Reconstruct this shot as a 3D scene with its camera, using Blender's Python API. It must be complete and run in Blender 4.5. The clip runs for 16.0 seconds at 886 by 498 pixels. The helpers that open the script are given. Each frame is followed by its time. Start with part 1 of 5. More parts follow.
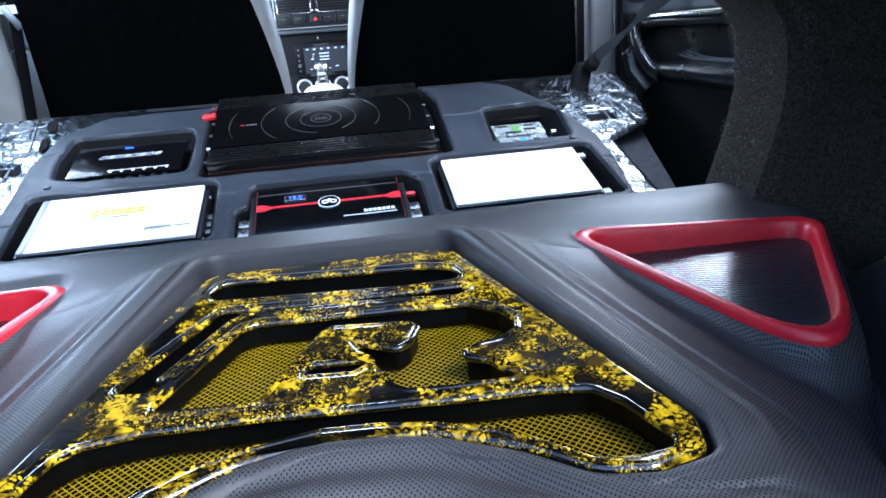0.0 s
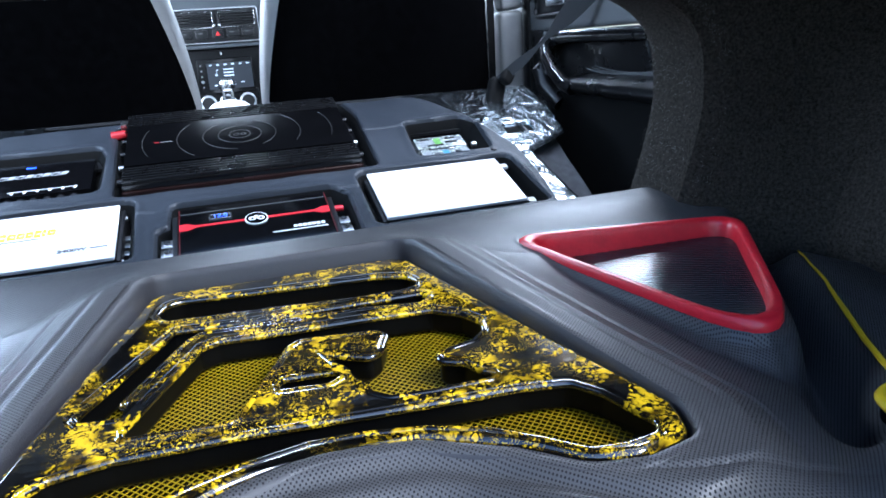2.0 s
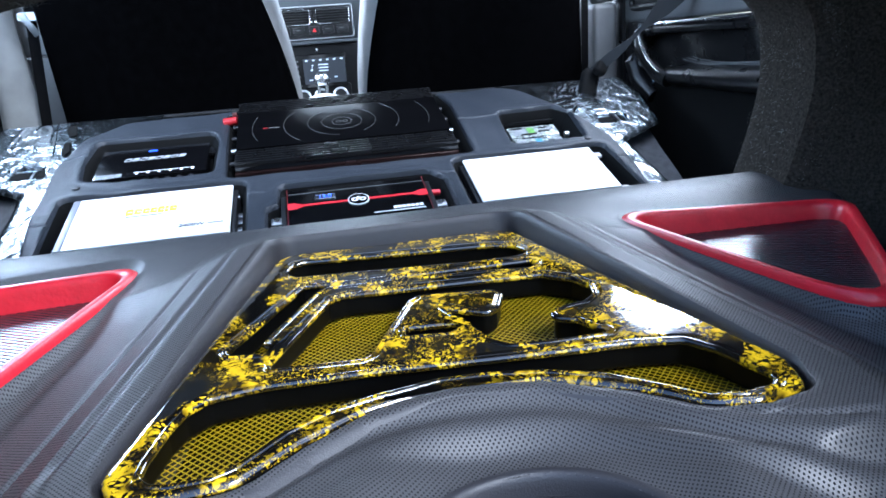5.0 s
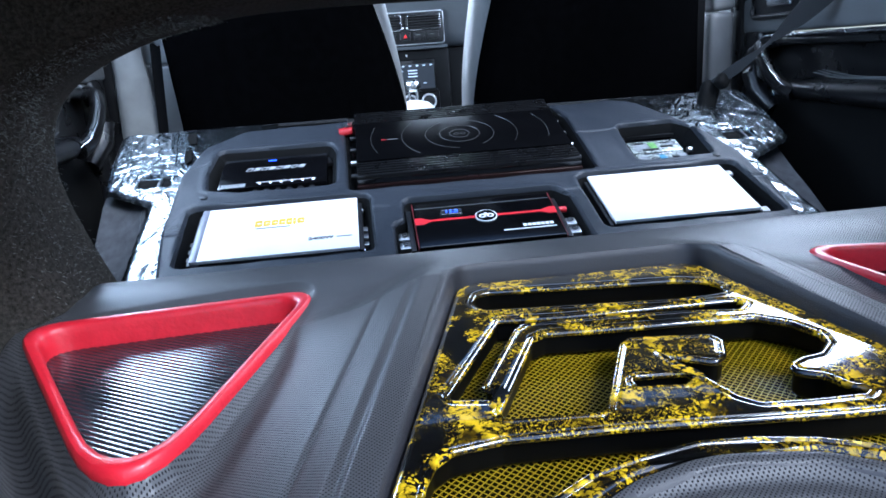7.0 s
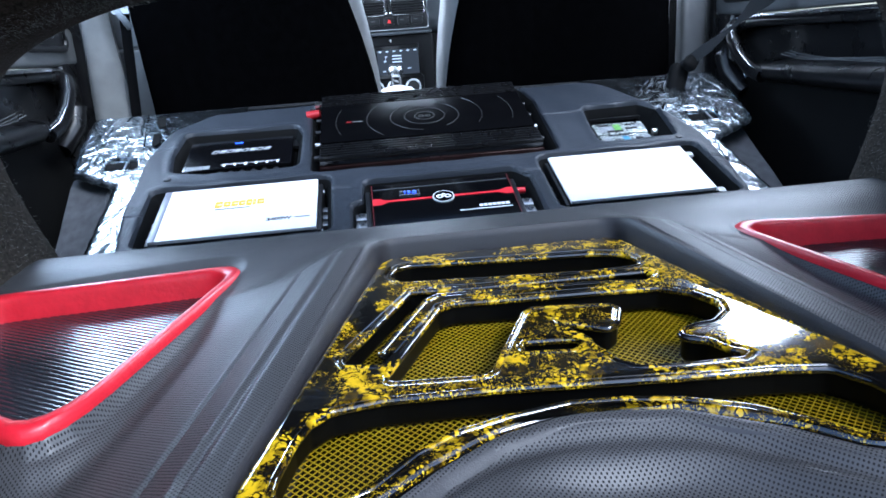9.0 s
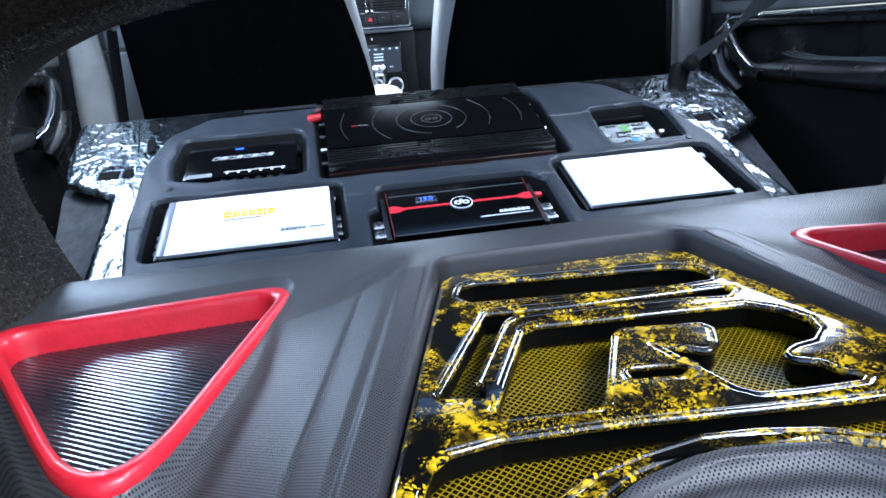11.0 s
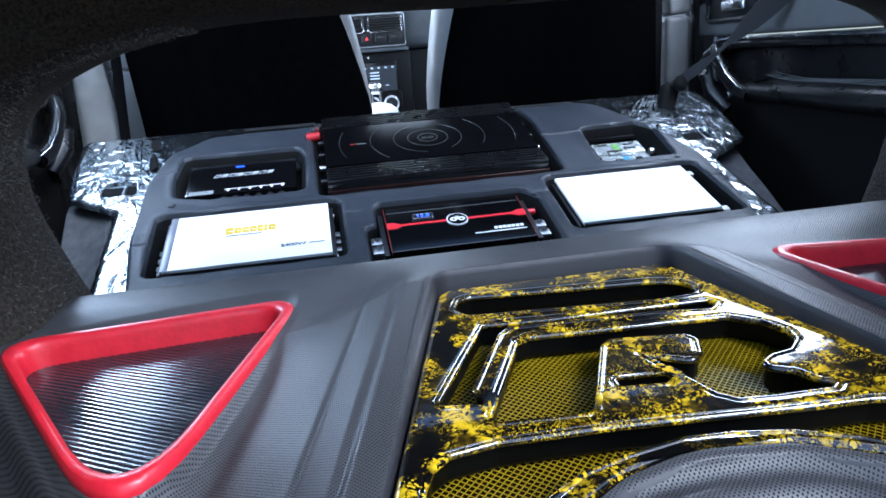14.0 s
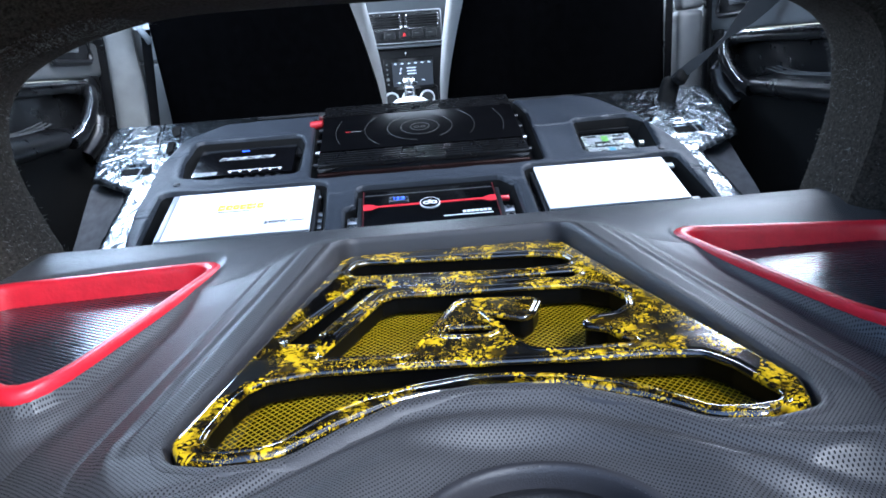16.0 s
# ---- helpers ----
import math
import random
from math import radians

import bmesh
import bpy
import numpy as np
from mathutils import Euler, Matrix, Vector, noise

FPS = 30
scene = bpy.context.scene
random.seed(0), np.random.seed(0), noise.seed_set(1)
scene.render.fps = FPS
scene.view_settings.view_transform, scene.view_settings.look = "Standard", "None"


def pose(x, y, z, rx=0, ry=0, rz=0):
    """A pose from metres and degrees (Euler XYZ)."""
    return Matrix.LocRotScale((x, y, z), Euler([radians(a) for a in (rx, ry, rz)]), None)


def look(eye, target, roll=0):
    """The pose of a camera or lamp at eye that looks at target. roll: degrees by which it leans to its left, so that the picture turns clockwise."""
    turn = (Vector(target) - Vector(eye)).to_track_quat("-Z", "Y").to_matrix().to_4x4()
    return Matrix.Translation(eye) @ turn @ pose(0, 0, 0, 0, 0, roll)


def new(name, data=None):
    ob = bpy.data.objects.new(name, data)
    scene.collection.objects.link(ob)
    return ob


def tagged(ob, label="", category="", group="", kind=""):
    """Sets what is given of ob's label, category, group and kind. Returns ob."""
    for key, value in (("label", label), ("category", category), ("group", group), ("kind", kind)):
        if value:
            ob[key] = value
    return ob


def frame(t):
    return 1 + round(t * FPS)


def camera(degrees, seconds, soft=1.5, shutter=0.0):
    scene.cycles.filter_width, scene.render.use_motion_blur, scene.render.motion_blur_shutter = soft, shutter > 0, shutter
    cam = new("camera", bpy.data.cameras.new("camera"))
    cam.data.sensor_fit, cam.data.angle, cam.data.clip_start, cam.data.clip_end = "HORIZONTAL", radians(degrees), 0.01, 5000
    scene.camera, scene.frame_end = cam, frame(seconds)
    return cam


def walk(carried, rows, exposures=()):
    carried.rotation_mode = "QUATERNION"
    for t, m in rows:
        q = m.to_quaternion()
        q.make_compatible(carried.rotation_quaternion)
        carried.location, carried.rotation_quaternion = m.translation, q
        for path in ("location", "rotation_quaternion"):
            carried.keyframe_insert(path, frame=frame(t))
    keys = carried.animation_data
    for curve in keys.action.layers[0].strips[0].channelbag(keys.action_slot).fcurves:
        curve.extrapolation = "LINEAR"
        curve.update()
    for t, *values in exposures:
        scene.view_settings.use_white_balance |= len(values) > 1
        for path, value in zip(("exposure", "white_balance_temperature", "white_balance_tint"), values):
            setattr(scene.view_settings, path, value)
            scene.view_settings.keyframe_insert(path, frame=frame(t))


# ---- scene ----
cam = camera(65.1, 16.0, 1.7)
PATH = [
    (0, (0.021, 0.049, 0.98), (0.287, 1.941, 0.389), -4.5),
    (0.5, (0.034, 0.068, 0.988), (0.419, 1.938, 0.394), -4.8),
    (1, (0.033, 0.082, 0.984), (0.501, 1.932, 0.384), -4.7),
    (1.5, (0.021, 0.071, 0.983), (0.538, 1.909, 0.388), -4.7),
    (2, (-0.022, 0.052, 0.979), (0.519, 1.892, 0.411), -4.3),
    (2.5, (-0.063, 0.04, 0.97), (0.455, 1.89, 0.413), -4.4),
    (3, (-0.054, 0.032, 0.964), (0.407, 1.898, 0.41), -4.6),
    (5.5, (-0.065, 0.027, 0.963), (0.243, 1.926, 0.416), -4.5),
    (6, (-0.095, 0.03, 0.978), (0.18, 1.935, 0.435), -4.5),
    (6.5, (-0.133, 0.048, 0.984), (0.095, 1.96, 0.444), -4.3),
    (7, (-0.162, 0.074, 0.988), (0.017, 1.993, 0.454), -4.2),
    (7.5, (-0.156, 0.077, 0.983), (-0.013, 2.0, 0.45), -4.4),
    (8, (-0.126, 0.069, 0.977), (0.001, 1.992, 0.443), -4.5),
    (8.5, (-0.102, 0.058, 0.974), (0.031, 1.981, 0.441), -4.6),
    (9, (-0.096, 0.053, 0.974), (0.07, 1.964, 0.409), -4.4),
    (9.5, (-0.13, 0.102, 0.969), (0.077, 2.002, 0.38), -4.3),
    (9.7, (-0.155, 0.132, 0.976), (0.068, 2.029, 0.383), -4.6),
    (11.8, (-0.174, 0.032, 0.991), (0.109, 1.924, 0.41), -4.6),
    (12, (-0.162, 0.014, 0.989), (0.124, 1.905, 0.405), -4.7),
    (12.5, (-0.135, -0.009, 0.987), (0.158, 1.879, 0.397), -4.6),
    (13, (-0.131, 0.0, 0.991), (0.162, 1.889, 0.401), -4.6),
    (13.5, (-0.145, 0.054, 0.992), (0.15, 1.942, 0.403), -4.5),
    (14, (-0.18, 0.067, 0.998), (0.111, 1.969, 0.455), -4.4),
    (14.5, (-0.214, 0.065, 0.997), (-0.017, 1.984, 0.467), -4.2),
    (15, (-0.17, 0.044, 0.989), (-0.07, 1.971, 0.463), -4.3),
    (15.5, (-0.083, 0.008, 0.983), (-0.003, 1.934, 0.452), -4.4),
    (16, (-0.032, -0.016, 0.978), (0.051, 1.91, 0.444), -4.3),
]
walk(cam, [(t, look(eye, target, roll)) for t, eye, target, roll in PATH], [(0.0, 3.15, 5250, 8), (1.5, 3.2, 5300, 8), (2.5, 3.35, 5300, 8), (3.0, 3.0, 5250, 8), (5.5, 3.3, 5300, 8), (6.0, 3.0, 5250, 8), (6.5, 3.05, 5250, 8), (7.0, 2.95, 5150, 8), (7.5, 3.0, 5250, 8), (8.0, 2.95, 5250, 8), (9.0, 2.95, 5250, 8), (9.7, 3.05, 5250, 8), (11.8, 3.0, 5250, 8), (12.5, 2.95, 5250, 8), (13.5, 2.95, 5250, 8), (14.5, 2.85, 5150, 8), (15.0, 3.05, 5250, 8), (15.5, 2.85, 5150, 8), (16.0, 3.2, 5350, 8)])

# ---- daylight: a bright hazy sky over the open boot and through the car's windows ----
world = bpy.data.worlds.new("sky")
scene.world = world
world.use_nodes = True
wn = world.node_tree.nodes
sky = wn.new("ShaderNodeTexSky")
sky.sky_type, sky.sun_disc = "NISHITA", False
sky.sun_elevation, sky.sun_rotation = radians(44), radians(143)
sky.air_density, sky.dust_density = 1.0, 1.0
wn["Background"].inputs["Strength"].default_value = 0.045
world.node_tree.links.new(sky.outputs[0], wn["Background"].inputs["Color"])
sun = new("sun", bpy.data.lights.new("sun", "SUN"))
sun.data.energy, sun.data.angle, sun.data.color = 0.58, radians(18), (1.0, 0.97, 0.94)
sun.matrix_world = pose(0, 0, 5, 46, 0, 37)


def daylight(name, eye, target, w, h, watts, col=(0.93, 0.97, 1.0)):
    """The sky's light through one of the car's window openings."""
    d = bpy.data.lights.new(name, "AREA")
    d.shape, d.size, d.size_y, d.energy, d.color = "RECTANGLE", w, h, watts, col
    ob = new(name, d)
    ob.matrix_world = look(eye, target)


for sx in (-1, 1):
    daylight("rear_side_window_light", (sx * 0.72, 1.28 if sx < 0 else 1.21, 1.25), (0, 1.22 if sx < 0 else 1.15, 0.95), 0.78 if sx < 0 else 0.64, 0.30, 1.6 if sx < 0 else 1.4, (0.76, 0.87, 1.0) if sx < 0 else (0.96, 0.97, 1.0))
    daylight("front_side_window_light", (sx * 0.73, 2.10, 1.25), (0, 2.0, 0.95), 0.90, 0.34, 4.4 if sx < 0 else 1.2)
daylight("windscreen_light", (0, 2.72, 1.34), (0, 1.7, 0.9), 1.2, 0.36, 3.0)
daylight("rear_window_light", (0, 0.98, 1.34), (0, 1.16, 0.7), 1.1, 0.5, 0.5)


# ---- materials ----
def mat(name, col, rough=0.5, metal=0.0, var=0.15, scale=25.0, bump=0.0, bscale=300.0, coat=0.0, spec=0.5, rvar=0.08, sheen=0.0):
    """A surface with two scales of variation in colour and gloss, and a fine relief."""
    m = bpy.data.materials.new(name)
    m.use_nodes = True
    n, l = m.node_tree.nodes, m.node_tree.links
    b = n["Principled BSDF"]
    co = n.new("ShaderNodeTexCoord")
    big, fine = n.new("ShaderNodeTexNoise"), n.new("ShaderNodeTexNoise")
    big.inputs["Scale"].default_value, big.inputs["Detail"].default_value = scale, 4
    fine.inputs["Scale"].default_value, fine.inputs["Detail"].default_value = bscale, 3
    l.new(co.outputs["Object"], big.inputs["Vector"])
    l.new(co.outputs["Object"], fine.inputs["Vector"])
    add = n.new("ShaderNodeMath")
    add.operation = "MULTIPLY_ADD"
    add.inputs[1].default_value = 0.35
    l.new(fine.outputs["Fac"], add.inputs[0])
    l.new(big.outputs["Fac"], add.inputs[2])
    ramp = n.new("ShaderNodeMapRange")
    ramp.inputs["From Min"].default_value, ramp.inputs["From Max"].default_value = 0.4, 0.95
    ramp.inputs["To Min"].default_value, ramp.inputs["To Max"].default_value = 1 - var, 1 + var
    l.new(add.outputs[0], ramp.inputs["Value"])
    mul = n.new("ShaderNodeMix")
    mul.data_type, mul.blend_type = "RGBA", "MULTIPLY"
    mul.inputs["Factor"].default_value = 1
    mul.inputs["A"].default_value = (*col, 1)
    l.new(ramp.outputs[0], mul.inputs["B"])
    l.new(mul.outputs["Result"], b.inputs["Base Color"])
    rr = n.new("ShaderNodeMapRange")
    rr.inputs["To Min"].default_value, rr.inputs["To Max"].default_value = max(0.02, rough - rvar), min(1, rough + rvar)
    l.new(big.outputs["Fac"], rr.inputs["Value"])
    l.new(rr.outputs[0], b.inputs["Roughness"])
    b.inputs["Metallic"].default_value = metal
    b.inputs["Coat Weight"].default_value, b.inputs["Coat Roughness"].default_value = coat, 0.04
    b.inputs["Specular IOR Level"].default_value = spec
    b.inputs["Sheen Weight"].default_value = sheen
    if bump:
        bp = n.new("ShaderNodeBump")
        bp.inputs["Strength"].default_value, bp.inputs["Distance"].default_value = bump, 0.001
        l.new(fine.outputs["Fac"], bp.inputs["Height"])
        l.new(bp.outputs[0], b.inputs["Normal"])
    return m


def dotted(name, col, dark, rough, pitch, size, depth, turn=45):
    """Embossed vinyl with a regular field of small pits."""
    m = mat(name, col, rough, var=0.18, scale=14, bscale=500)
    n, l = m.node_tree.nodes, m.node_tree.links
    b = n["Principled BSDF"]
    co, mp, vo = n.new("ShaderNodeTexCoord"), n.new("ShaderNodeMapping"), n.new("ShaderNodeTexVoronoi")
    mp.inputs["Rotation"].default_value = (0, 0, radians(turn))
    vo.voronoi_dimensions = "2D"
    vo.inputs["Scale"].default_value, vo.inputs["Randomness"].default_value = 1 / pitch, 0
    l.new(co.outputs["Object"], mp.inputs["Vector"])
    l.new(mp.outputs[0], vo.inputs["Vector"])
    mr = n.new("ShaderNodeMapRange")
    mr.inputs["From Min"].default_value, mr.inputs["From Max"].default_value = size, size + 0.08
    l.new(vo.outputs["Distance"], mr.inputs["Value"])
    old = b.inputs["Base Color"].links[0].from_socket
    mx = n.new("ShaderNodeMix")
    mx.data_type = "RGBA"
    mx.inputs["A"].default_value = (*dark, 1)
    l.new(mr.outputs[0], mx.inputs["Factor"])
    l.new(old, mx.inputs["B"])
    l.new(mx.outputs["Result"], b.inputs["Base Color"])
    sp = n.new("ShaderNodeMath")
    sp.operation = "MULTIPLY"
    sp.inputs[1].default_value = 0.45
    l.new(mr.outputs[0], sp.inputs[0])
    l.new(sp.outputs[0], b.inputs["Specular IOR Level"])
    bp = n.new("ShaderNodeBump")
    bp.inputs["Strength"].default_value, bp.inputs["Distance"].default_value = depth, 0.0004
    l.new(mr.outputs[0], bp.inputs["Height"])
    l.new(bp.outputs[0], b.inputs["Normal"])
    return m


def dipped(name):
    """Black lacquer with gold-yellow drops, blotches and fine flecks under a clear coat."""
    m = mat(name, (0.006, 0.006, 0.006), 0.1, coat=1.0, rvar=0.03)
    n, l = m.node_tree.nodes, m.node_tree.links
    b = n["Principled BSDF"]
    b.inputs["Coat IOR"].default_value = 1.6
    co = n.new("ShaderNodeTexCoord")

    def noise_tex(scale, detail, vec):
        t = n.new("ShaderNodeTexNoise")
        t.inputs["Scale"].default_value, t.inputs["Detail"].default_value = scale, detail
        l.new(vec, t.inputs["Vector"])
        return t.outputs["Fac"], t.outputs["Color"]

    def ranged(src, lo, hi):
        r = n.new("ShaderNodeMapRange")
        r.inputs["From Min"].default_value, r.inputs["From Max"].default_value = lo, hi
        l.new(src, r.inputs["Value"])
        return r.outputs[0]

    def op(kind, x, y):
        q = n.new("ShaderNodeMath")
        q.operation = kind
        for i, v in enumerate((x, y)):
            if isinstance(v, float):
                q.inputs[i].default_value = v
            else:
                l.new(v, q.inputs[i])
        return q.outputs[0]

    base = co.outputs["Object"]
    wfac, wcol = noise_tex(70, 3, base)
    mv = n.new("ShaderNodeVectorMath")
    mv.operation = "MULTIPLY_ADD"
    mv.inputs[1].default_value = (0.016, 0.016, 0.016)
    l.new(wcol, mv.inputs[0])
    l.new(base, mv.inputs[2])
    bent = mv.outputs[0]

    def drops(scale, size, keep):
        """Rounded drops of uneven size, some of them left out."""
        v = n.new("ShaderNodeTexVoronoi")
        v.inputs["Scale"].default_value = scale
        l.new(bent, v.inputs["Vector"])
        sp = n.new("ShaderNodeSeparateColor")
        l.new(v.outputs["Color"], sp.inputs[0])
        wide = op("MULTIPLY_ADD", sp.outputs[1], 0.22)
        wide.node.inputs[2].default_value = size
        return op("MULTIPLY", ranged(op("SUBTRACT", wide, v.outputs["Distance"]), 0.0, 0.07), ranged(sp.outputs[0], keep, keep + 0.02))

    # the paint gathered along the slanting sides and the far border of the frame
    xyz = n.new("ShaderNodeSeparateXYZ")
    l.new(base, xyz.inputs[0])
    side = op("ADD", op("ABSOLUTE", xyz.outputs[0], 0.0), op("MULTIPLY", xyz.outputs[1], 0.26))
    rim = op("MULTIPLY", op("MAXIMUM", ranged(side, 0.252, 0.268), ranged(xyz.outputs[1], 0.612, 0.630)), 0.09)
    area, area2 = op("ADD", noise_tex(31, 2, base)[0], rim), op("ADD", noise_tex(23, 2, bent)[0], rim)
    tone, _ = noise_tex(60, 2, base)
    blot, _ = noise_tex(150, 4, bent)
    big = op("MULTIPLY", drops(330, 0.38, 0.15), ranged(area, 0.485, 0.53))
    veil = op("MULTIPLY", ranged(blot, 0.49, 0.56), ranged(area, 0.56, 0.61))
    fine = op("MULTIPLY", drops(560, 0.27, 0.40), ranged(area2, 0.50, 0.56))
    dust = op("MULTIPLY", op("MULTIPLY", drops(900, 0.26, 0.2), ranged(area2, 0.42, 0.50)), 0.45)
    cover = op("MAXIMUM", op("MAXIMUM", op("MAXIMUM", big, veil), fine), dust)
    gold = n.new("ShaderNodeMix")
    gold.data_type = "RGBA"
    gold.inputs["A"].default_value, gold.inputs["B"].default_value = (0.09, 0.052, 0.002, 1), (0.74, 0.47, 0.004, 1)
    l.new(ranged(tone, 0.38, 0.55), gold.inputs["Factor"])
    mx = n.new("ShaderNodeMix")
    mx.data_type = "RGBA"
    mx.inputs["A"].default_value = (0.004, 0.004, 0.004, 1)
    l.new(cover, mx.inputs["Factor"])
    l.new(gold.outputs["Result"], mx.inputs["B"])
    l.new(mx.outputs["Result"], b.inputs["Base Color"])
    peel, _ = noise_tex(45, 2, base)
    bp = n.new("ShaderNodeBump")
    bp.inputs["Strength"].default_value, bp.inputs["Distance"].default_value = 0.14, 0.0016
    l.new(peel, bp.inputs["Height"])
    l.new(bp.outputs[0], b.inputs["Normal"])
    l.new(bp.outputs[0], b.inputs["Coat Normal"])
    return m


def glow(name, col, strength):
    m = bpy.data.materials.new(name)
    m.use_nodes = True
    b = m.node_tree.nodes["Principled BSDF"]
    b.inputs["Base Color"].default_value = (*col, 1)
    b.inputs["Emission Color"].default_value, b.inputs["Emission Strength"].default_value = (*col, 1), strength
    return m


VINYL = dotted("perforated_vinyl", (0.056, 0.0545, 0.056), (0.020, 0.0195, 0.020), 0.44, 0.0020, 0.22, 0.3)
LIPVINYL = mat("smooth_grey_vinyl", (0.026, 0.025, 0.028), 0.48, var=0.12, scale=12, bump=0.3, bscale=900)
PADDED = mat("padded_vinyl", (0.0165, 0.0195, 0.0255), 0.47, var=0.16, scale=9, bump=0.5, bscale=700, spec=0.38)
FINEDOT = dotted("fine_dotted_vinyl", (0.024, 0.028, 0.036), (0.004, 0.005, 0.006), 0.45, 0.0026, 0.28, 0.4)
TWILL = mat("twill_vinyl", (0.018, 0.019, 0.024), 0.15, var=0.3, scale=40, bscale=700, spec=0.9, rvar=0.1)
DIP = dipped("gold_flecked_lacquer")
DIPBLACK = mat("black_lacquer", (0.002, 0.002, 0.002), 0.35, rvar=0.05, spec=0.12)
FIN = mat("black_fin", (0.004, 0.004, 0.0045), 0.28, spec=0.5)
YELLOW = mat("yellow_mesh", (0.44, 0.30, 0.004), 0.38, var=0.2)
PIPING = mat("yellow_piping", (0.8, 0.54, 0.01), 0.45)
RED = mat("red_gloss_plastic", (0.57, 0.013, 0.026), 0.36, var=0.14, scale=60, bump=0.35, bscale=220, coat=0.08)
CARPET = mat("grey_felt_carpet", (0.034, 0.0295, 0.0245), 0.95, var=0.7, scale=330, bump=1.0, bscale=900, spec=0.05)
BLACK = mat("black_plastic", (0.005, 0.005, 0.006), 0.42, bump=0.2, bscale=800)
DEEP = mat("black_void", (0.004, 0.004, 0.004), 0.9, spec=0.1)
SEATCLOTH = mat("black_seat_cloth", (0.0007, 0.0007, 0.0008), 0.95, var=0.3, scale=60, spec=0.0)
GREYSEAT = mat("light_grey_leather", (0.12, 0.12, 0.12), 0.5, bump=0.3, bscale=500)
TRIMGREY = mat("grey_pillar_plastic", (0.085, 0.088, 0.089), 0.5, var=0.12, bump=0.25, bscale=900)
PILLARGREY = mat("pale_pillar_plastic", (0.105, 0.106, 0.107), 0.55, var=0.15, bump=0.25, bscale=900)
COVERGREY = mat("satin_pillar_cover", (0.12, 0.123, 0.122), 0.36, var=0.2, bump=0.2, bscale=900)
DOORBLACK = mat("black_door_leather", (0.004, 0.004, 0.0045), 0.29, bump=0.3, bscale=500, spec=0.45)
CHROME = mat("brushed_silver", (0.62, 0.63, 0.65), 0.25, metal=1.0)
GLOSSBLACK = mat("black_anodised_lid", (0.002, 0.002, 0.0025), 0.14, rvar=0.03)
CONE = mat("black_speaker_cone", (0.003, 0.003, 0.003), 0.38, spec=0.25)
LIDBLACK = mat("satin_black_lid", (0.0015, 0.0015, 0.0018), 0.30, rvar=0.03, spec=0.04)
WHITE = mat("white_enamel", (0.72, 0.72, 0.72), 0.3, var=0.03)
FOOTGREY = mat("grey_casting", (0.38, 0.38, 0.38), 0.45, var=0.12)
STEEL = mat("bright_steel", (0.6, 0.6, 0.6), 0.3, metal=1.0)
FOIL = mat("crinkled_foil", (0.42, 0.46, 0.495), 0.21, metal=1.0, var=0.10, scale=40, bump=0.10, bscale=260)
SILVER = mat("silver_paint", (0.55, 0.56, 0.58), 0.3, metal=0.5)
WEB = mat("belt_webbing", (0.0022, 0.0022, 0.0025), 0.8, bump=0.4, bscale=900, spec=0.04)
CONSOLE = mat("matt_black_console", (0.004, 0.004, 0.0045), 0.5, spec=0.14)
ASPHALT = mat("asphalt", (0.05, 0.05, 0.05), 0.9, var=0.3, scale=3, bump=0.5, bscale=90)
PAINT = mat("body_paint", (0.25, 0.26, 0.28), 0.3, coat=0.5)
LININGGREY = mat("roof_lining", (0.012, 0.012, 0.012), 0.9)
DASHGREY = mat("dash_grey", (0.042, 0.048, 0.055), 0.5, bump=0.3, bscale=700)
INK = mat("black_print", (0.01, 0.01, 0.01), 0.5)
YELPRINT = mat("yellow_print", (0.50, 0.34, 0.001), 0.45)
WHITEPRINT = mat("white_print", (0.75, 0.75, 0.75), 0.4)
SILVERPRINT = mat("silver_print", (0.32, 0.33, 0.35), 0.4)
REDPRINT = mat("red_print", (0.6, 0.02, 0.03), 0.35)
BLUELED = glow("blue_digits", (0.04, 0.10, 0.8), 0.35)
DULLSTEEL = mat("dull_belt_steel", (0.12, 0.125, 0.13), 0.4, metal=1.0)
PALELABEL = mat("pale_label", (0.18, 0.19, 0.2), 0.3, var=0.5, scale=200)
CABLERED = mat("red_cable_sleeve", (0.32, 0.012, 0.016), 0.4)
DARKRED = mat("dark_red_plastic", (0.09, 0.006, 0.008), 0.4)
SCREEN = glow("screen_glow", (0.008, 0.010, 0.014), 0.15)
ICON = glow("screen_icons", (0.5, 0.56, 0.65), 0.12)
REDLAMP = glow("red_lamp", (0.6, 0.02, 0.02), 0.05)


# ---- building helpers ----
def thing(name, label, category, m=None, group="", kind=""):
    ob = tagged(new(name), label, category, group, kind)
    if m is not None:
        ob.matrix_world = m
    return ob


def part(name, bm, material, parent=None, label="", smooth=True):
    """Links a bmesh (or a mesh) as one object under a thing or a part."""
    if isinstance(bm, bpy.types.Mesh):
        me = bm
    else:
        me = bpy.data.meshes.new(name)
        bm.to_mesh(me)
        bm.free()
    me.materials.clear()
    me.materials.append(material)
    if smooth:
        me.shade_smooth()
        me.set_sharp_from_angle(angle=radians(38))
    ob = new(name, me)
    if parent is not None:
        ob.parent = parent
    return tagged(ob, label)


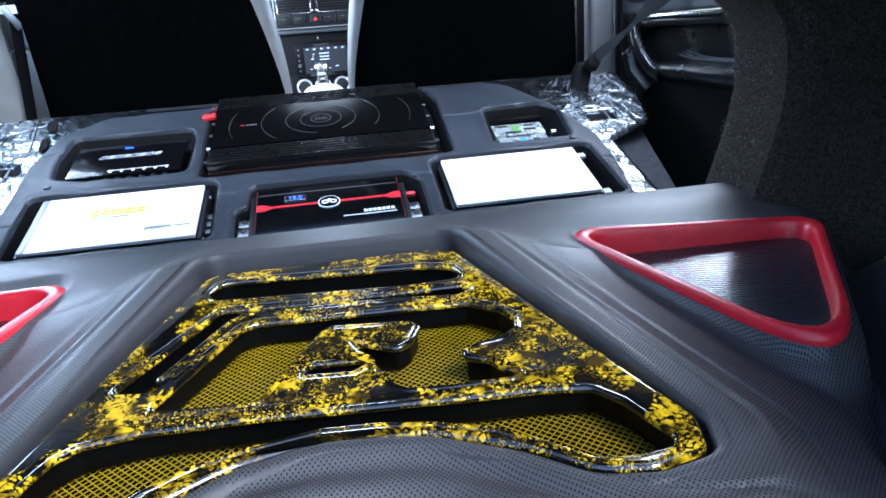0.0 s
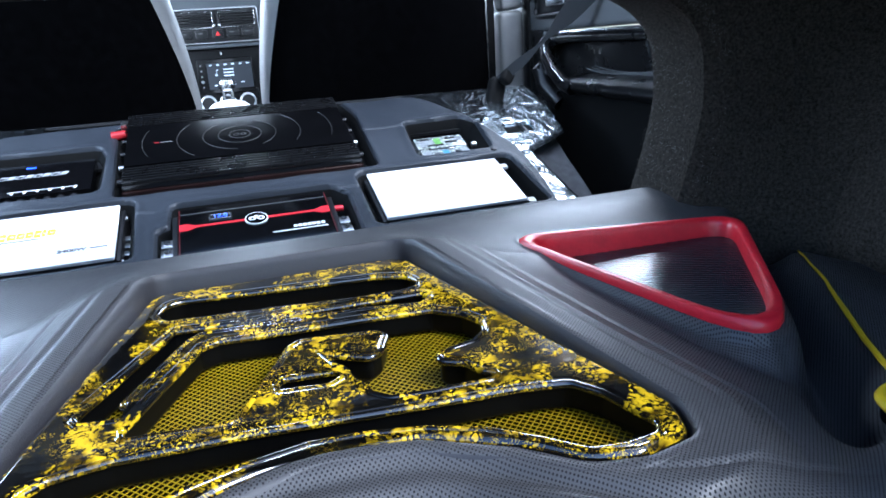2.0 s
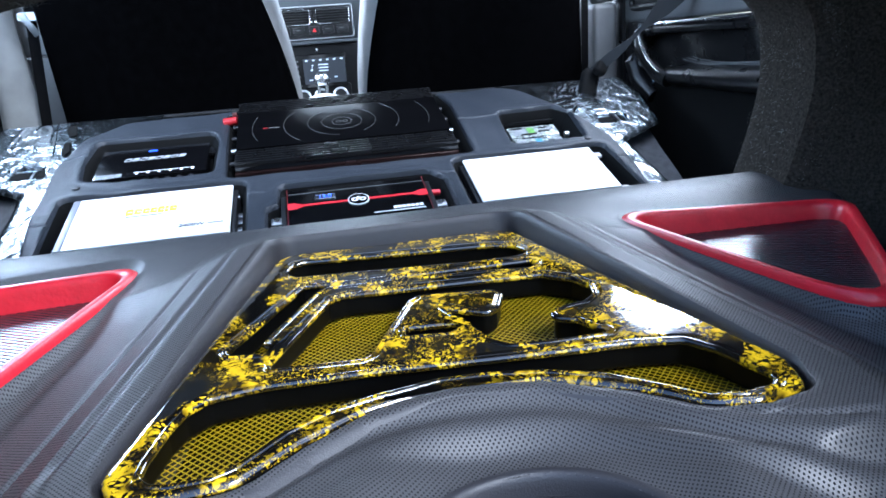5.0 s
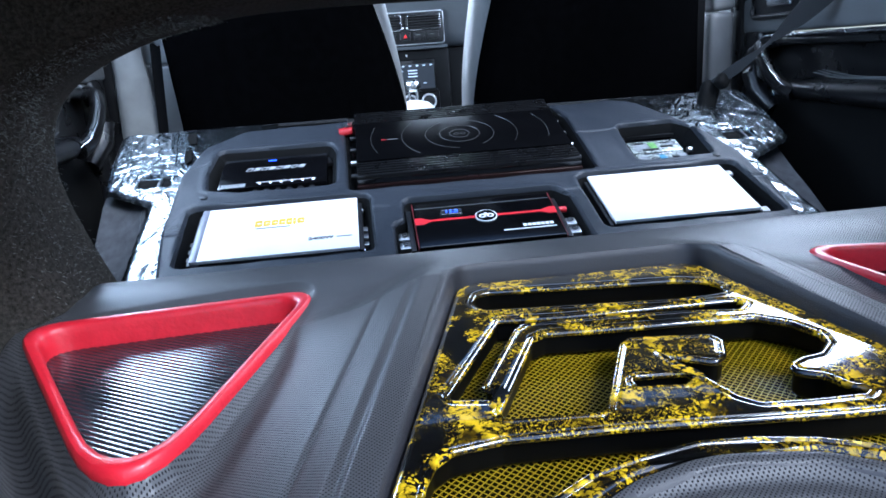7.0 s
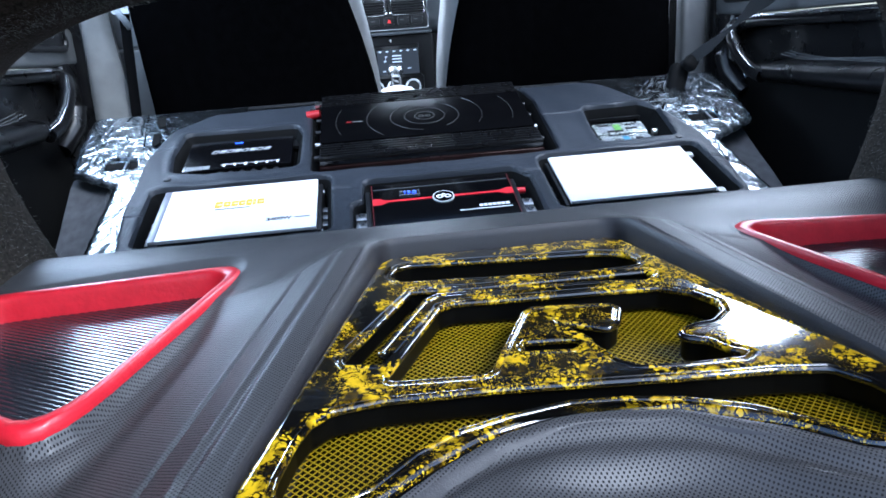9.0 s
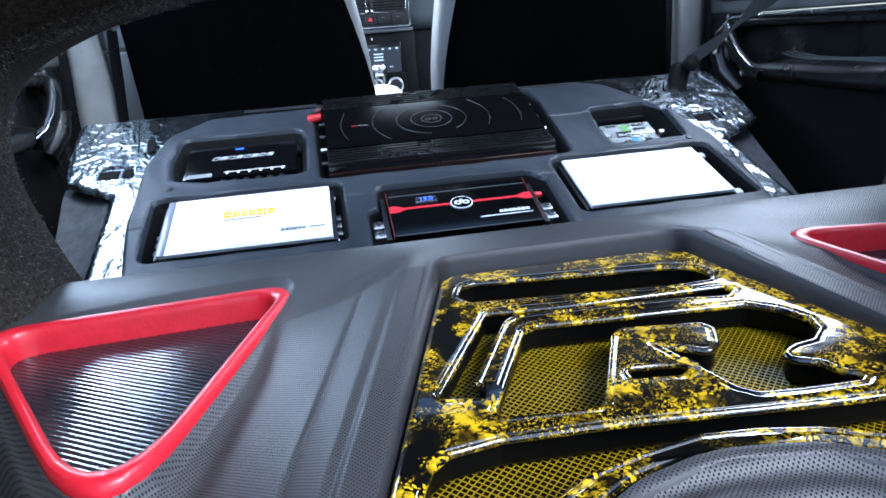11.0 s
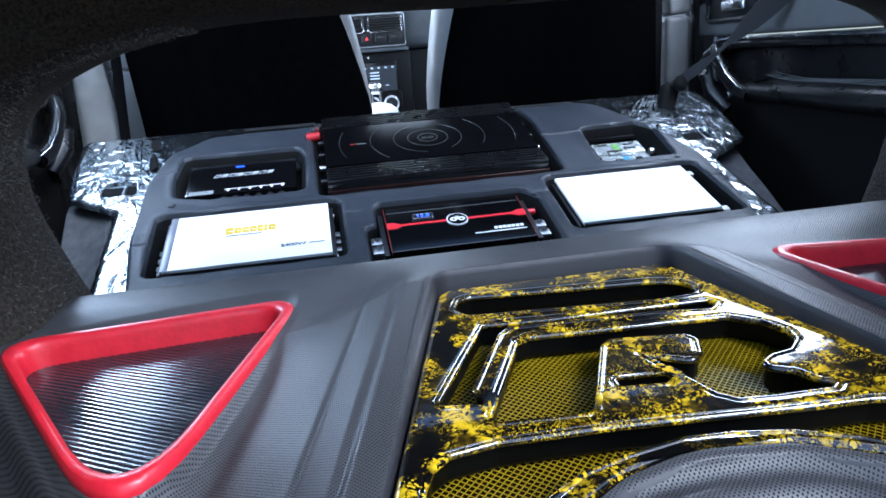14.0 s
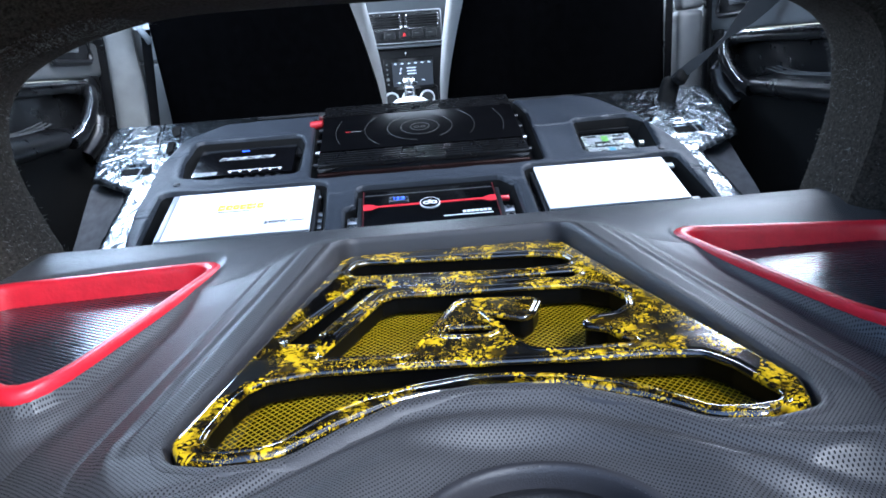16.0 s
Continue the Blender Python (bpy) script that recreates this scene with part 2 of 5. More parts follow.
def block(w, d, h, at=(0, 0, 0), bevel=0.0, seg=2, rot=None, top=1.0):
    """A box with rounded edges, its base centre at the given place."""
    bm = bmesh.new()
    bmesh.ops.create_cube(bm, size=1)
    for v in bm.verts:
        k = top if v.co.z > 0 else 1.0
        v.co = (v.co.x * w * k, v.co.y * d * k, (v.co.z + 0.5) * h)
    if bevel:
        bmesh.ops.bevel(bm, geom=list(bm.edges), offset=bevel, segments=seg, profile=0.6, affect="EDGES")
    m = Matrix.Translation(at)
    if rot is not None:
        m = m @ pose(0, 0, 0, *rot)
    bm.transform(m)
    return bm


def merge(*bms):
    """One mesh of several pieces."""
    out = bms[0]
    for b in bms[1:]:
        me = bpy.data.meshes.new("join")
        b.to_mesh(me)
        b.free()
        out.from_mesh(me)
        bpy.data.meshes.remove(me)
    return out


def rod(r, h, at=(0, 0, 0), rot=(0, 0, 0), seg=20, r2=None, bevel=0.0):
    bm = bmesh.new()
    bmesh.ops.create_cone(bm, cap_ends=True, segments=seg, radius1=r, radius2=r if r2 is None else r2, depth=h)
    if bevel:
        rim = [e for e in bm.edges if abs(e.verts[0].co.z - e.verts[1].co.z) < 1e-6]
        bmesh.ops.bevel(bm, geom=rim, offset=bevel, segments=2, profile=0.6, affect="EDGES")
    bm.transform(Matrix.Translation(at) @ pose(0, 0, 0, *rot) @ Matrix.Translation((0, 0, h / 2)))
    return bm


def tube(points, r, seg=8, closed=False, flat=1.0):
    """A round or flattened bar swept along points."""
    pts = [Vector(p) for p in points]
    bm, rings, n = bmesh.new(), [], len(pts)
    for i, p in enumerate(pts):
        a = pts[(i - 1) % n] if closed or i else p
        b = pts[(i + 1) % n] if closed or i < n - 1 else p
        d = (b - a).normalized()
        side = d.cross(Vector((0, 0, 1)))
        side = side.normalized() if side.length > 1e-4 else Vector((1, 0, 0))
        up = side.cross(d)
        rr = r[i] if isinstance(r, (list, tuple)) else r
        rings.append([bm.verts.new(p + side * math.cos(2 * math.pi * k / seg) * rr + up * math.sin(2 * math.pi * k / seg) * rr * flat) for k in range(seg)])
    for i in range(n if closed else n - 1):
        a, b = rings[i], rings[(i + 1) % n]
        for k in range(seg):
            bm.faces.new((a[k], a[(k + 1) % seg], b[(k + 1) % seg], b[k]))
    if not closed:
        bm.faces.new(rings[0])
        bm.faces.new(rings[-1])
    bmesh.ops.recalc_face_normals(bm, faces=bm.faces)
    return bm


def rounded(points, r, n=5):
    """A polygon's points with its corners rounded."""
    out, k = [], len(points)
    for i in range(k):
        p, a, b = Vector(points[i]), Vector(points[i - 1]), Vector(points[(i + 1) % k])
        u, v = (a - p), (b - p)
        rad = r[i] if isinstance(r, (list, tuple)) else r
        ang = u.angle(v)
        t = min(rad / max(math.tan(ang / 2), 0.05), u.length * 0.48, v.length * 0.48)
        s, e = p + u.normalized() * t, p + v.normalized() * t
        for j in range(n + 1):
            q = j / n
            out.append((s * (1 - q) ** 2 + p * 2 * q * (1 - q) + e * q * q)[:])
    return out


def plate(loops, thick, bevel, res=3):
    """A flat plate of that thickness with holes (outline first) and rounded edges, its top at z = 0."""
    cu = bpy.data.curves.new("plate", "CURVE")
    cu.dimensions, cu.fill_mode = "2D", "BOTH"
    cu.bevel_depth, cu.bevel_resolution, cu.extrude, cu.offset = bevel, res, thick / 2 - bevel, -bevel
    for loop in loops:
        s = cu.splines.new("POLY")
        s.points.add(len(loop) - 1)
        for p, q in zip(s.points, loop):
            p.co = (q[0], q[1], -thick / 2, 1)
        s.use_cyclic_u = True
    ob = new("plate", cu)
    me = bpy.data.meshes.new_from_object(ob.evaluated_get(bpy.context.evaluated_depsgraph_get()))
    bpy.data.objects.remove(ob)
    me.transform(Matrix.Translation((0, 0, -thick / 2 if abs(sum(v.co.z for v in me.vertices)) < 1e-3 * len(me.vertices) * thick else 0)))
    return me


def grid(xs, ys, zfun):
    """A sheet over a net of places; zfun takes and gives whole arrays."""
    X, Y = np.meshgrid(xs, ys)
    Z = zfun(X, Y)
    nx, ny = len(xs), len(ys)
    me = bpy.data.meshes.new("sheet")
    i = np.arange(nx * ny).reshape(ny, nx)
    faces = np.stack([i[:-1, :-1], i[:-1, 1:], i[1:, 1:], i[1:, :-1]], -1).reshape(-1, 4)
    me.from_pydata(np.stack([X, Y, Z], -1).reshape(-1, 3).tolist(), [], faces.tolist())
    return me


def sstep(a, b, x):
    t = np.clip((x - a) / (b - a), 0, 1)
    return t * t * (3 - 2 * t)


def sdf(points, X, Y):
    """Distance to a polygon's outline, negative inside."""
    d = np.full(X.shape, 9.0)
    inside = np.zeros(X.shape, bool)
    for i in range(len(points)):
        (ax, ay), (bx, by) = points[i - 1], points[i]
        ex, ey = bx - ax, by - ay
        wx, wy = X - ax, Y - ay
        t = np.clip((wx * ex + wy * ey) / max(ex * ex + ey * ey, 1e-12), 0, 1)
        d = np.minimum(d, (wx - ex * t) ** 2 + (wy - ey * t) ** 2)
        if ay != by:
            inside ^= ((ay > Y) != (by > Y)) & (X < (bx - ax) * (Y - ay) / (by - ay) + ax)
    return np.where(inside, -1, 1) * np.sqrt(d)


def words(text, size, material, parent, at, rot=(0, 0, 0), name="lettering", wide=1.0, bold=0.0):
    cu = bpy.data.curves.new(name, "FONT")
    cu.body, cu.size, cu.extrude, cu.align_x, cu.align_y = text, size, 0.0003, "CENTER", "CENTER"
    cu.offset = bold
    ob = new(name, cu)
    me = bpy.data.meshes.new_from_object(ob.evaluated_get(bpy.context.evaluated_depsgraph_get()))
    bpy.data.objects.remove(ob)
    me.transform(Matrix.Translation(at) @ pose(0, 0, 0, *rot) @ Matrix.Diagonal((wide, 1, 1, 1)))
    return part(name, me, material, parent, smooth=False)


# ---- the ground and the car's shell ----
gm = bmesh.new()
bmesh.ops.create_grid(gm, x_segments=2, y_segments=2, size=60)
tagged(part("ground", gm, ASPHALT, smooth=False), "grey asphalt ground under the car", "ground", kind="structure")


def shell(name, bm, material, label, category):
    return tagged(part(name, bm, material), label, category, kind="structure")


shell("floor", block(1.5, 3.4, 0.03, (0, 1.4, 0.3)), BLACK, "black carpeted floor pan of the car", "floor")
shell("ceiling", block(1.25, 1.30, 0.03, (0, 2.0, 1.42), 0.01), LININGGREY, "black roof lining of the car", "ceiling")
shell("wall_front", block(1.5, 0.04, 0.75, (0, 3.0, 0.33)), BLACK, "dark bulkhead behind the dashboard", "wall")
for sx in (-1, 1):
    tag = "left" if sx < 0 else "right"
    shell("wall_sill_" + tag, block(0.05, 3.2, 0.5, (sx * 0.76, 1.4, 0.3), 0.01), BLACK, "dark lower side of the car body", "wall")
    shell("wall_front_door_" + tag, block(0.06, 1.25, 0.42, (sx * 0.75, 2.36, 0.68), 0.02), DOORBLACK, "black leather inner side of the front door", "wall")
    shell("trim_roof_rail_" + tag, block(0.1, 1.7, 0.06, (sx * 0.62, 1.75, 1.38), 0.02), LININGGREY, "black roof rail over the doors", "trim")
    shell("wall_wing_" + tag, block(0.04, 1.6, 0.75, (sx * 0.78, 0.35, 0.33), 0.01), PAINT, "painted rear wing of the car body", "wall")
    shell("trim_rear_pillar_" + tag, merge(block(0.1, 0.42, 0.05, (sx * 0.69, 0.82, 1.2), 0.015, rot=(42, 0, 0))), LININGGREY, "black rear roof pillar", "trim")


# ---- boot lining: felt tunnel round the opening to the cabin ----
def arch(grow, n=40, low=0.62, foot=0.035, bend=0.57):
    """Half outline of the opening, grown by so much, from the foot up to the middle of the top."""
    pts = []
    for i in range(10):
        q = i / 10
        z = low + (0.90 - low) * q
        pts.append((0.458 + grow - foot * min(1.15, ((0.90 - z) / 0.12) ** 1.3), z))
    for i in range(n + 1):
        a = math.pi / 2 * i / n
        x = (0.458 + grow) * math.cos(a) ** bend
        pts.append((x, 0.90 + (0.147 + grow * 0.8) * math.sin(a) ** bend - 0.009 * math.exp(-(x / 0.18) ** 2)))
    return pts


def felt(sx):
    """The felt lining of one side, from behind the opening out to the tail of the boot."""
    rings = [(0.80, 0.05, 1), (0.785, 0.012, 1), (0.772, 0.002, 1), (0.758, 0.0, 1), (0.73, 0.002, 1), (0.70, 0.004, 1), (0.678, 0.012, 1), (0.664, 0.03, 1),
             (0.652, 0.09, 1), (0.60, 0.14, 1), (0.50, 0.15, 1), (0.42, 0.155, 0), (0.25, 0.15, 0), (0.05, 0.13, 0), (-0.15, 0.10, 0), (-0.35, 0.08, 0)]
    bm, rows = bmesh.new(), []
    for y, g, top in rings:
        row = []
        if sx > 0:
            g = max(0.0, g - 0.012) if 0.66 < y < 0.74 else g
        for x, z in arch(g, foot=0.035, bend=0.57) if sx > 0 else arch(g, foot=0.038, bend=0.67):
            if not top:
                z = min(z, 1.02)
            k = noise.noise(Vector((x * 9, y * 9, z * 9))) * 0.004
            row.append(bm.verts.new((sx * (x + k), y + k, z + k * (1 if x > 0.02 else 0))))
        rows.append(row)
    for (a, b), (r0, r1) in zip(zip(rows, rows[1:]), zip(rings, rings[1:])):
        last = len(a) - 1 if r1[2] else 30
        for i in range(last):
            f = (a[i], a[i + 1], b[i + 1], b[i])
            bm.faces.new(f if sx > 0 else f[::-1])
    bmesh.ops.recalc_face_normals(bm, faces=bm.faces)
    return bm


FUZZ = mat("felt_fibre", (0.20, 0.20, 0.185), 0.95, var=0.5, scale=90, spec=0.05)


def fuzz(sx):
    """Short loose fibres standing off the felt round the opening."""
    bm = bmesh.new()
    line = arch(0.0, foot=0.035, bend=0.57) if sx > 0 else arch(0.0, foot=0.038, bend=0.67)
    for _ in range(5200):
        i = random.random() ** 0.8 * (len(line) - 14)
        k, q = int(i), i - int(i)
        (x0, z0), (x1, z1) = line[k], line[k + 1]
        y = random.uniform(0.66, 0.775)
        g = 0.0005 + 0.02 * max(0.0, (0.70 - y) / 0.04) ** 2
        base = Vector((sx * (x0 + (x1 - x0) * q + g), y, z0 + (z1 - z0) * q))
        if base.z < 0.79:
            continue
        tip = base + Vector((-sx * random.uniform(0.0, 0.0035), random.uniform(-0.0035, 0.0035), random.uniform(-0.003, 0.003)))
        s = Vector((0.0, 0.00014, 0.00014))
        bm.faces.new([bm.verts.new(p) for p in (base - s, base + s, tip)])
    return bm


random.seed(5)
for sx in (-1, 1):
    tag = "left" if sx < 0 else "right"
    wall = shell("wall_boot_" + tag, felt(sx), CARPET, "dark grey felt carpet lining the boot side and arch", "wall")
    tagged(part("felt_fuzz", fuzz(sx), FUZZ, wall, "loose felt fibres along the edge", smooth=False), kind="stuff")
shell("trim_parcel_shelf", block(1.3, 0.42, 0.012, (0, 0.63, 1.10), 0.004), BLACK, "black rear parcel shelf over the boot", "trim")
# lid stays out of view, placed to hold back sky light over the boot
shell("ceiling_boot_lid", block(1.1, 0.86, 0.04, (0, 0.29, 1.50), 0.015, rot=(-70, 0, 0)), BLACK, "black lined boot lid standing open over the boot", "boot lid")
# out-of-view slabs added to keep daylight off the boot's sides
for sx in (-1, 1):
    shell("trim_boot_shade_" + ("left" if sx < 0 else "right"), block(0.42, 0.85, 0.03, (sx * 0.59, -0.005, 1.05), 0.01), PAINT, "unseen painted slab added to shade the boot side", "trim")
shell("wall_tail", block(1.5, 0.05, 0.5, (0, -0.38, 0.3), 0.02), BLACK, "black tail sill of the boot", "wall")

# ---- the moulded boot panel ----
GRILLE = [(-0.100, 0.638), (0.111, 0.636), (0.160, 0.452), (0.190, 0.345), (0.182, 0.318), (0.150, 0.311), (0.124, 0.319), (0.098, 0.342), (0.050, 0.367), (-0.005, 0.375), (-0.050, 0.363), (-0.084, 0.343),
          (-0.114, 0.319), (-0.150, 0.316), (-0.170, 0.322), (-0.179, 0.340)]
GRILLE_ROUND = [0.022, 0.022, 0.05, 0.014, 0.014, 0.02, 0.03, 0.05, 0.06, 0.08, 0.05, 0.04, 0.03, 0.02, 0.012, 0.014]
GRILLE_LOOP = rounded(GRILLE, GRILLE_ROUND)
PORTS = {-1: [(0.219, 0.681), (0.474, 0.662), (0.314, 0.396)], 1: [(0.221, 0.666), (0.466, 0.626), (0.319, 0.380)]}
ROUNDING = [0.022, 0.026, 0.046]
SUB = (0.018, 0.250)


def rim_height(y):
    return np.where(y > 0.615, 0.817 - 0.12 * (y - 0.615), 0.817 - 0.131 * (0.615 - np.maximum(y, 0.33)))


def ring_height(y):
    return 0.772 + 0.085 * (y - 0.42)


def ramp(a, b, x):
    return np.clip((x - a) / (b - a), 0, 1)


def boot_height(X, Y):
    g = sdf(GRILLE_LOOP, X, Y)
    p = np.where(X < 0, sdf(rounded(PORTS[-1], ROUNDING, 8), -X, Y), sdf(rounded(PORTS[1], ROUNDING, 8), X, Y))
    ax = np.abs(X)
    z = rim_height(Y)
    near = 1 - sstep(0.54, 0.70, Y)
    side = sstep(0.09, 0.15, ax)
    # flat border beside the grille, a groove, then two flat slopes with a fold between them
    tip = sstep(0.315, 0.365, Y)
    fall = 0.0026 * tip * np.exp(-((g - 0.0275) / 0.0034) ** 2) + 0.0035 * sstep(0.024, 0.024 + 0.009 + 0.03 * (1 - tip), g) + 0.013 * ramp(0.034, 0.058, g) + 0.0011 * tip * np.exp(-((g - 0.0585) / 0.0021) ** 2) + 0.032 * ramp(0.060, 0.135, g)
    wide = 0.021 * sstep(0.012, 0.085, g) * (1 - sstep(0.62, 0.745, Y))
    z = z - side * (near * fall + (1 - near) * wide)
    # steep fall beyond the ports towards the boot sides
    out = (ax - 0.474) * 0.86 - (Y - 0.662) * 0.51
    z = z + sstep(0.0, 0.05, out) * np.maximum(0.7525 - 0.25 * np.maximum(out - 0.07, 0) - z, 0)
    z = z - 0.03 * sstep(0.45, 0.6, ax) - 0.14 * sstep(0.47, 0.57, ax) * sstep(0.56, 0.68, Y)
    z = z - 0.050 * np.exp(-((out - 0.035) / 0.020) ** 2) * (1 - sstep(0.60, 0.66, Y)) * sstep(0.30, 0.36, Y)
    # pods round the ports
    pod = ring_height(Y) - 0.006 - 0.010 * sstep(0.0, 0.008, p) - 0.042 * sstep(0.004, 0.050, p) - 0.04 * sstep(0.045, 0.12, p) - 0.06 * sstep(0.008, 0.032, p) * sstep(-0.01, 0.03, out)
    z = np.where(Y < 0.72, np.logaddexp(z * 260, pod * 260) / 260, z)
    z = np.where(p < 0.06, np.minimum(z, ring_height(Y) - 0.0015 + np.maximum(p, 0) * 0.42), z)
    z = np.where(p < -0.004, ring_height(Y) - 0.06, z)
    # folds between the grille's arch and the loudspeaker
    r = np.hypot(X - SUB[0], Y - SUB[1])
    e = 0.288 + 0.086 * np.exp(-(ax / 0.12) ** 3) - Y
    fade = 1 - sstep(0.20, 0.32, ax)
    z = z - fade * (0.0022 * np.exp(-((e - 0.001) / 0.0022) ** 2) + 0.0015 * sstep(0.0, 0.006, e) + 0.0042 * np.exp(-((e - 0.0205) / 0.0066) ** 2) + 0.0030 * sstep(0.010, 0.028, e) + 0.0022 * np.exp(-((e - 0.044) / 0.008) ** 2))
    z = z - 0.016 * sstep(0.105, 0.066, r)
    # rolled far edge
    z = z - 0.09 * np.clip((Y - 0.738) / 0.03, 0, 1) ** 2.4
    return z


boot = thing("boot_moulding", "moulded boot panel wrapped in grey dotted vinyl", "panel")
xs, ys = np.arange(-0.60, 0.6001, 0.0017), np.concatenate([np.arange(-0.28, 0.04, 0.008), np.arange(0.04, 0.77, 0.0017)])
deck = grid(xs, ys, boot_height)
bm = bmesh.new()
bm.from_mesh(deck)
C = np.array([f.calc_center_median()[:2] for f in bm.faces])
inside = (sdf(GRILLE_LOOP, C[:, 0], C[:, 1]) < 0.008) | (np.hypot(C[:, 0] - SUB[0], C[:, 1] - SUB[1]) < 0.0645)
bmesh.ops.delete(bm, geom=[f for f, k in zip(bm.faces, inside) if k], context="FACES")
part("deck", bm, VINYL, boot, "grey vinyl with small embossed dots")
bpy.data.meshes.remove(deck)


def lip():
    """The rolled vinyl edge and wall of the grille's recess."""
    bm, rows, n = bmesh.new(), [], len(GRILLE_LOOP)
    for off, dz in ((0.0120, -0.0012), (0.0108, 0.0002), (0.0090, 0.0005), (0.0065, 0.0006), (0.0042, 0.0), (0.0028, -0.002), (0.0018, -0.006), (0.001, -0.014), (0.0, -0.026), (-0.004, -0.046)):
        row = []
        for i, (x, y) in enumerate(GRILLE_LOOP):
            a, c = Vector(GRILLE_LOOP[i - 1]), Vector(GRILLE_LOOP[(i + 1) % n])
            d = (c - a).normalized()
            px, py = x - d.y * off, y + d.x * off
            z = float(boot_height(np.array([[px]]), np.array([[py]]))[0, 0]) if off > 0.003 else float(rim_height(np.array(py)))
            row.append(bm.verts.new((px, py, z + dz)))
        rows.append(row)
    for a, b in zip(rows, rows[1:]):
        for i in range(n):
            bm.faces.new((a[i - 1], a[i], b[i], b[i - 1]))
    bmesh.ops.recalc_face_normals(bm, faces=bm.faces)
    return bm


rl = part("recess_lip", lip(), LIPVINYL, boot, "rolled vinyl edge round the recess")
# walls keep the darker smooth vinyl, upward faces take the deck's
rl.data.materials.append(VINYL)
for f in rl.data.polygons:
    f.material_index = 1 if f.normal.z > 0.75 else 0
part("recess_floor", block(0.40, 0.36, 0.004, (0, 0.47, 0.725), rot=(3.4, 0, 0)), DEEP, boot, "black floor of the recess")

# ---- grille of flecked lacquer over yellow wire mesh ----
PG = pose(0, 0, 0.797 - 0.06 * 0.6, math.degrees(math.atan(0.06)), 0, 0)
grille = thing("boot_grille", "glossy black and gold flecked grille let into the boot panel", "grille", PG)
SLOT_FAR = [(-0.096, 0.595), (-0.089, 0.613), (-0.076, 0.617), (0.078, 0.601), (0.103, 0.592), (0.110, 0.575), (0.103, 0.562), (0.063, 0.560), (-0.088, 0.577)]
SLOT_BENT = [(-0.080, 0.560), (-0.026, 0.554), (0.061, 0.552), (0.104, 0.551), (0.110, 0.542), (0.098, 0.531), (0.057, 0.539), (-0.018, 0.544), (-0.062, 0.546), (-0.070, 0.538), (-0.106, 0.464), (-0.096, 0.454), (-0.103, 0.446), (-0.128, 0.451), (-0.132, 0.459)]
MAIN = [(-0.102, 0.425), (-0.104, 0.435), (-0.062, 0.524), (-0.050, 0.530), (0.000, 0.526), (0.055, 0.523), (0.102, 0.519), (0.121, 0.503), (0.130, 0.484), (0.126, 0.469), (0.113, 0.457), (0.097, 0.454), (0.086, 0.448), (0.086, 0.441), (0.099, 0.434), (0.106, 0.420), (0.115, 0.413), (0.107, 0.407),
        (0.071, 0.408), (0.045, 0.411), (0.036, 0.420), (0.025, 0.452), (0.014, 0.482), (0.020, 0.479), (0.045, 0.464), (0.053, 0.471), (0.061, 0.490), (0.057, 0.498), (0.003, 0.506), (-0.005, 0.498), (-0.039, 0.424), (-0.045, 0.420)]
SMALL = [(-0.017, 0.452), (-0.013, 0.459), (0.021, 0.456), (0.025, 0.447), (0.014, 0.439), (-0.017, 0.443)]
NEAR = [(-0.153, 0.378), (-0.160, 0.350), (-0.161, 0.337), (-0.154, 0.3295), (-0.145, 0.327), (-0.128, 0.327), (-0.114, 0.333), (-0.091, 0.355), (-0.068, 0.369), (-0.041, 0.377), (-0.005, 0.3835), (0.024, 0.381), (0.055, 0.374), (0.086, 0.360), (0.110, 0.340), (0.127, 0.324),
        (0.147, 0.321), (0.166, 0.323), (0.173, 0.332), (0.168, 0.346), (0.160, 0.370), (0.148, 0.387), (0.118, 0.393), (0.085, 0.395), (0.030, 0.400), (-0.035, 0.406), (-0.105, 0.409), (-0.135, 0.404), (-0.146, 0.394)]
loops = [rounded([(x * 0.996, 0.472 + (y - 0.472) * 0.996) for x, y in GRILLE], GRILLE_ROUND),
         rounded(SLOT_FAR, 0.010), rounded(SLOT_BENT, 0.0045, 4), rounded(MAIN, 0.006, 4), rounded(SMALL, 0.004, 4), rounded(NEAR, 0.010, 4)]
fr = part("frame", plate(loops, 0.021, 0.0047, 6), DIP, grille, "black lacquer with gold-yellow flecks")
# steep and downward faces are a darker, duller black without flecks
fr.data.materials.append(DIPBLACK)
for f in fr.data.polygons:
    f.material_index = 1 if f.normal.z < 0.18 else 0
for loop in loops[1:]:
    part("slot_bead", tube([(x, y, -0.0026) for x, y in loop], 0.0026, 10, True), DIP, grille, "raised glossy bead round the slot")


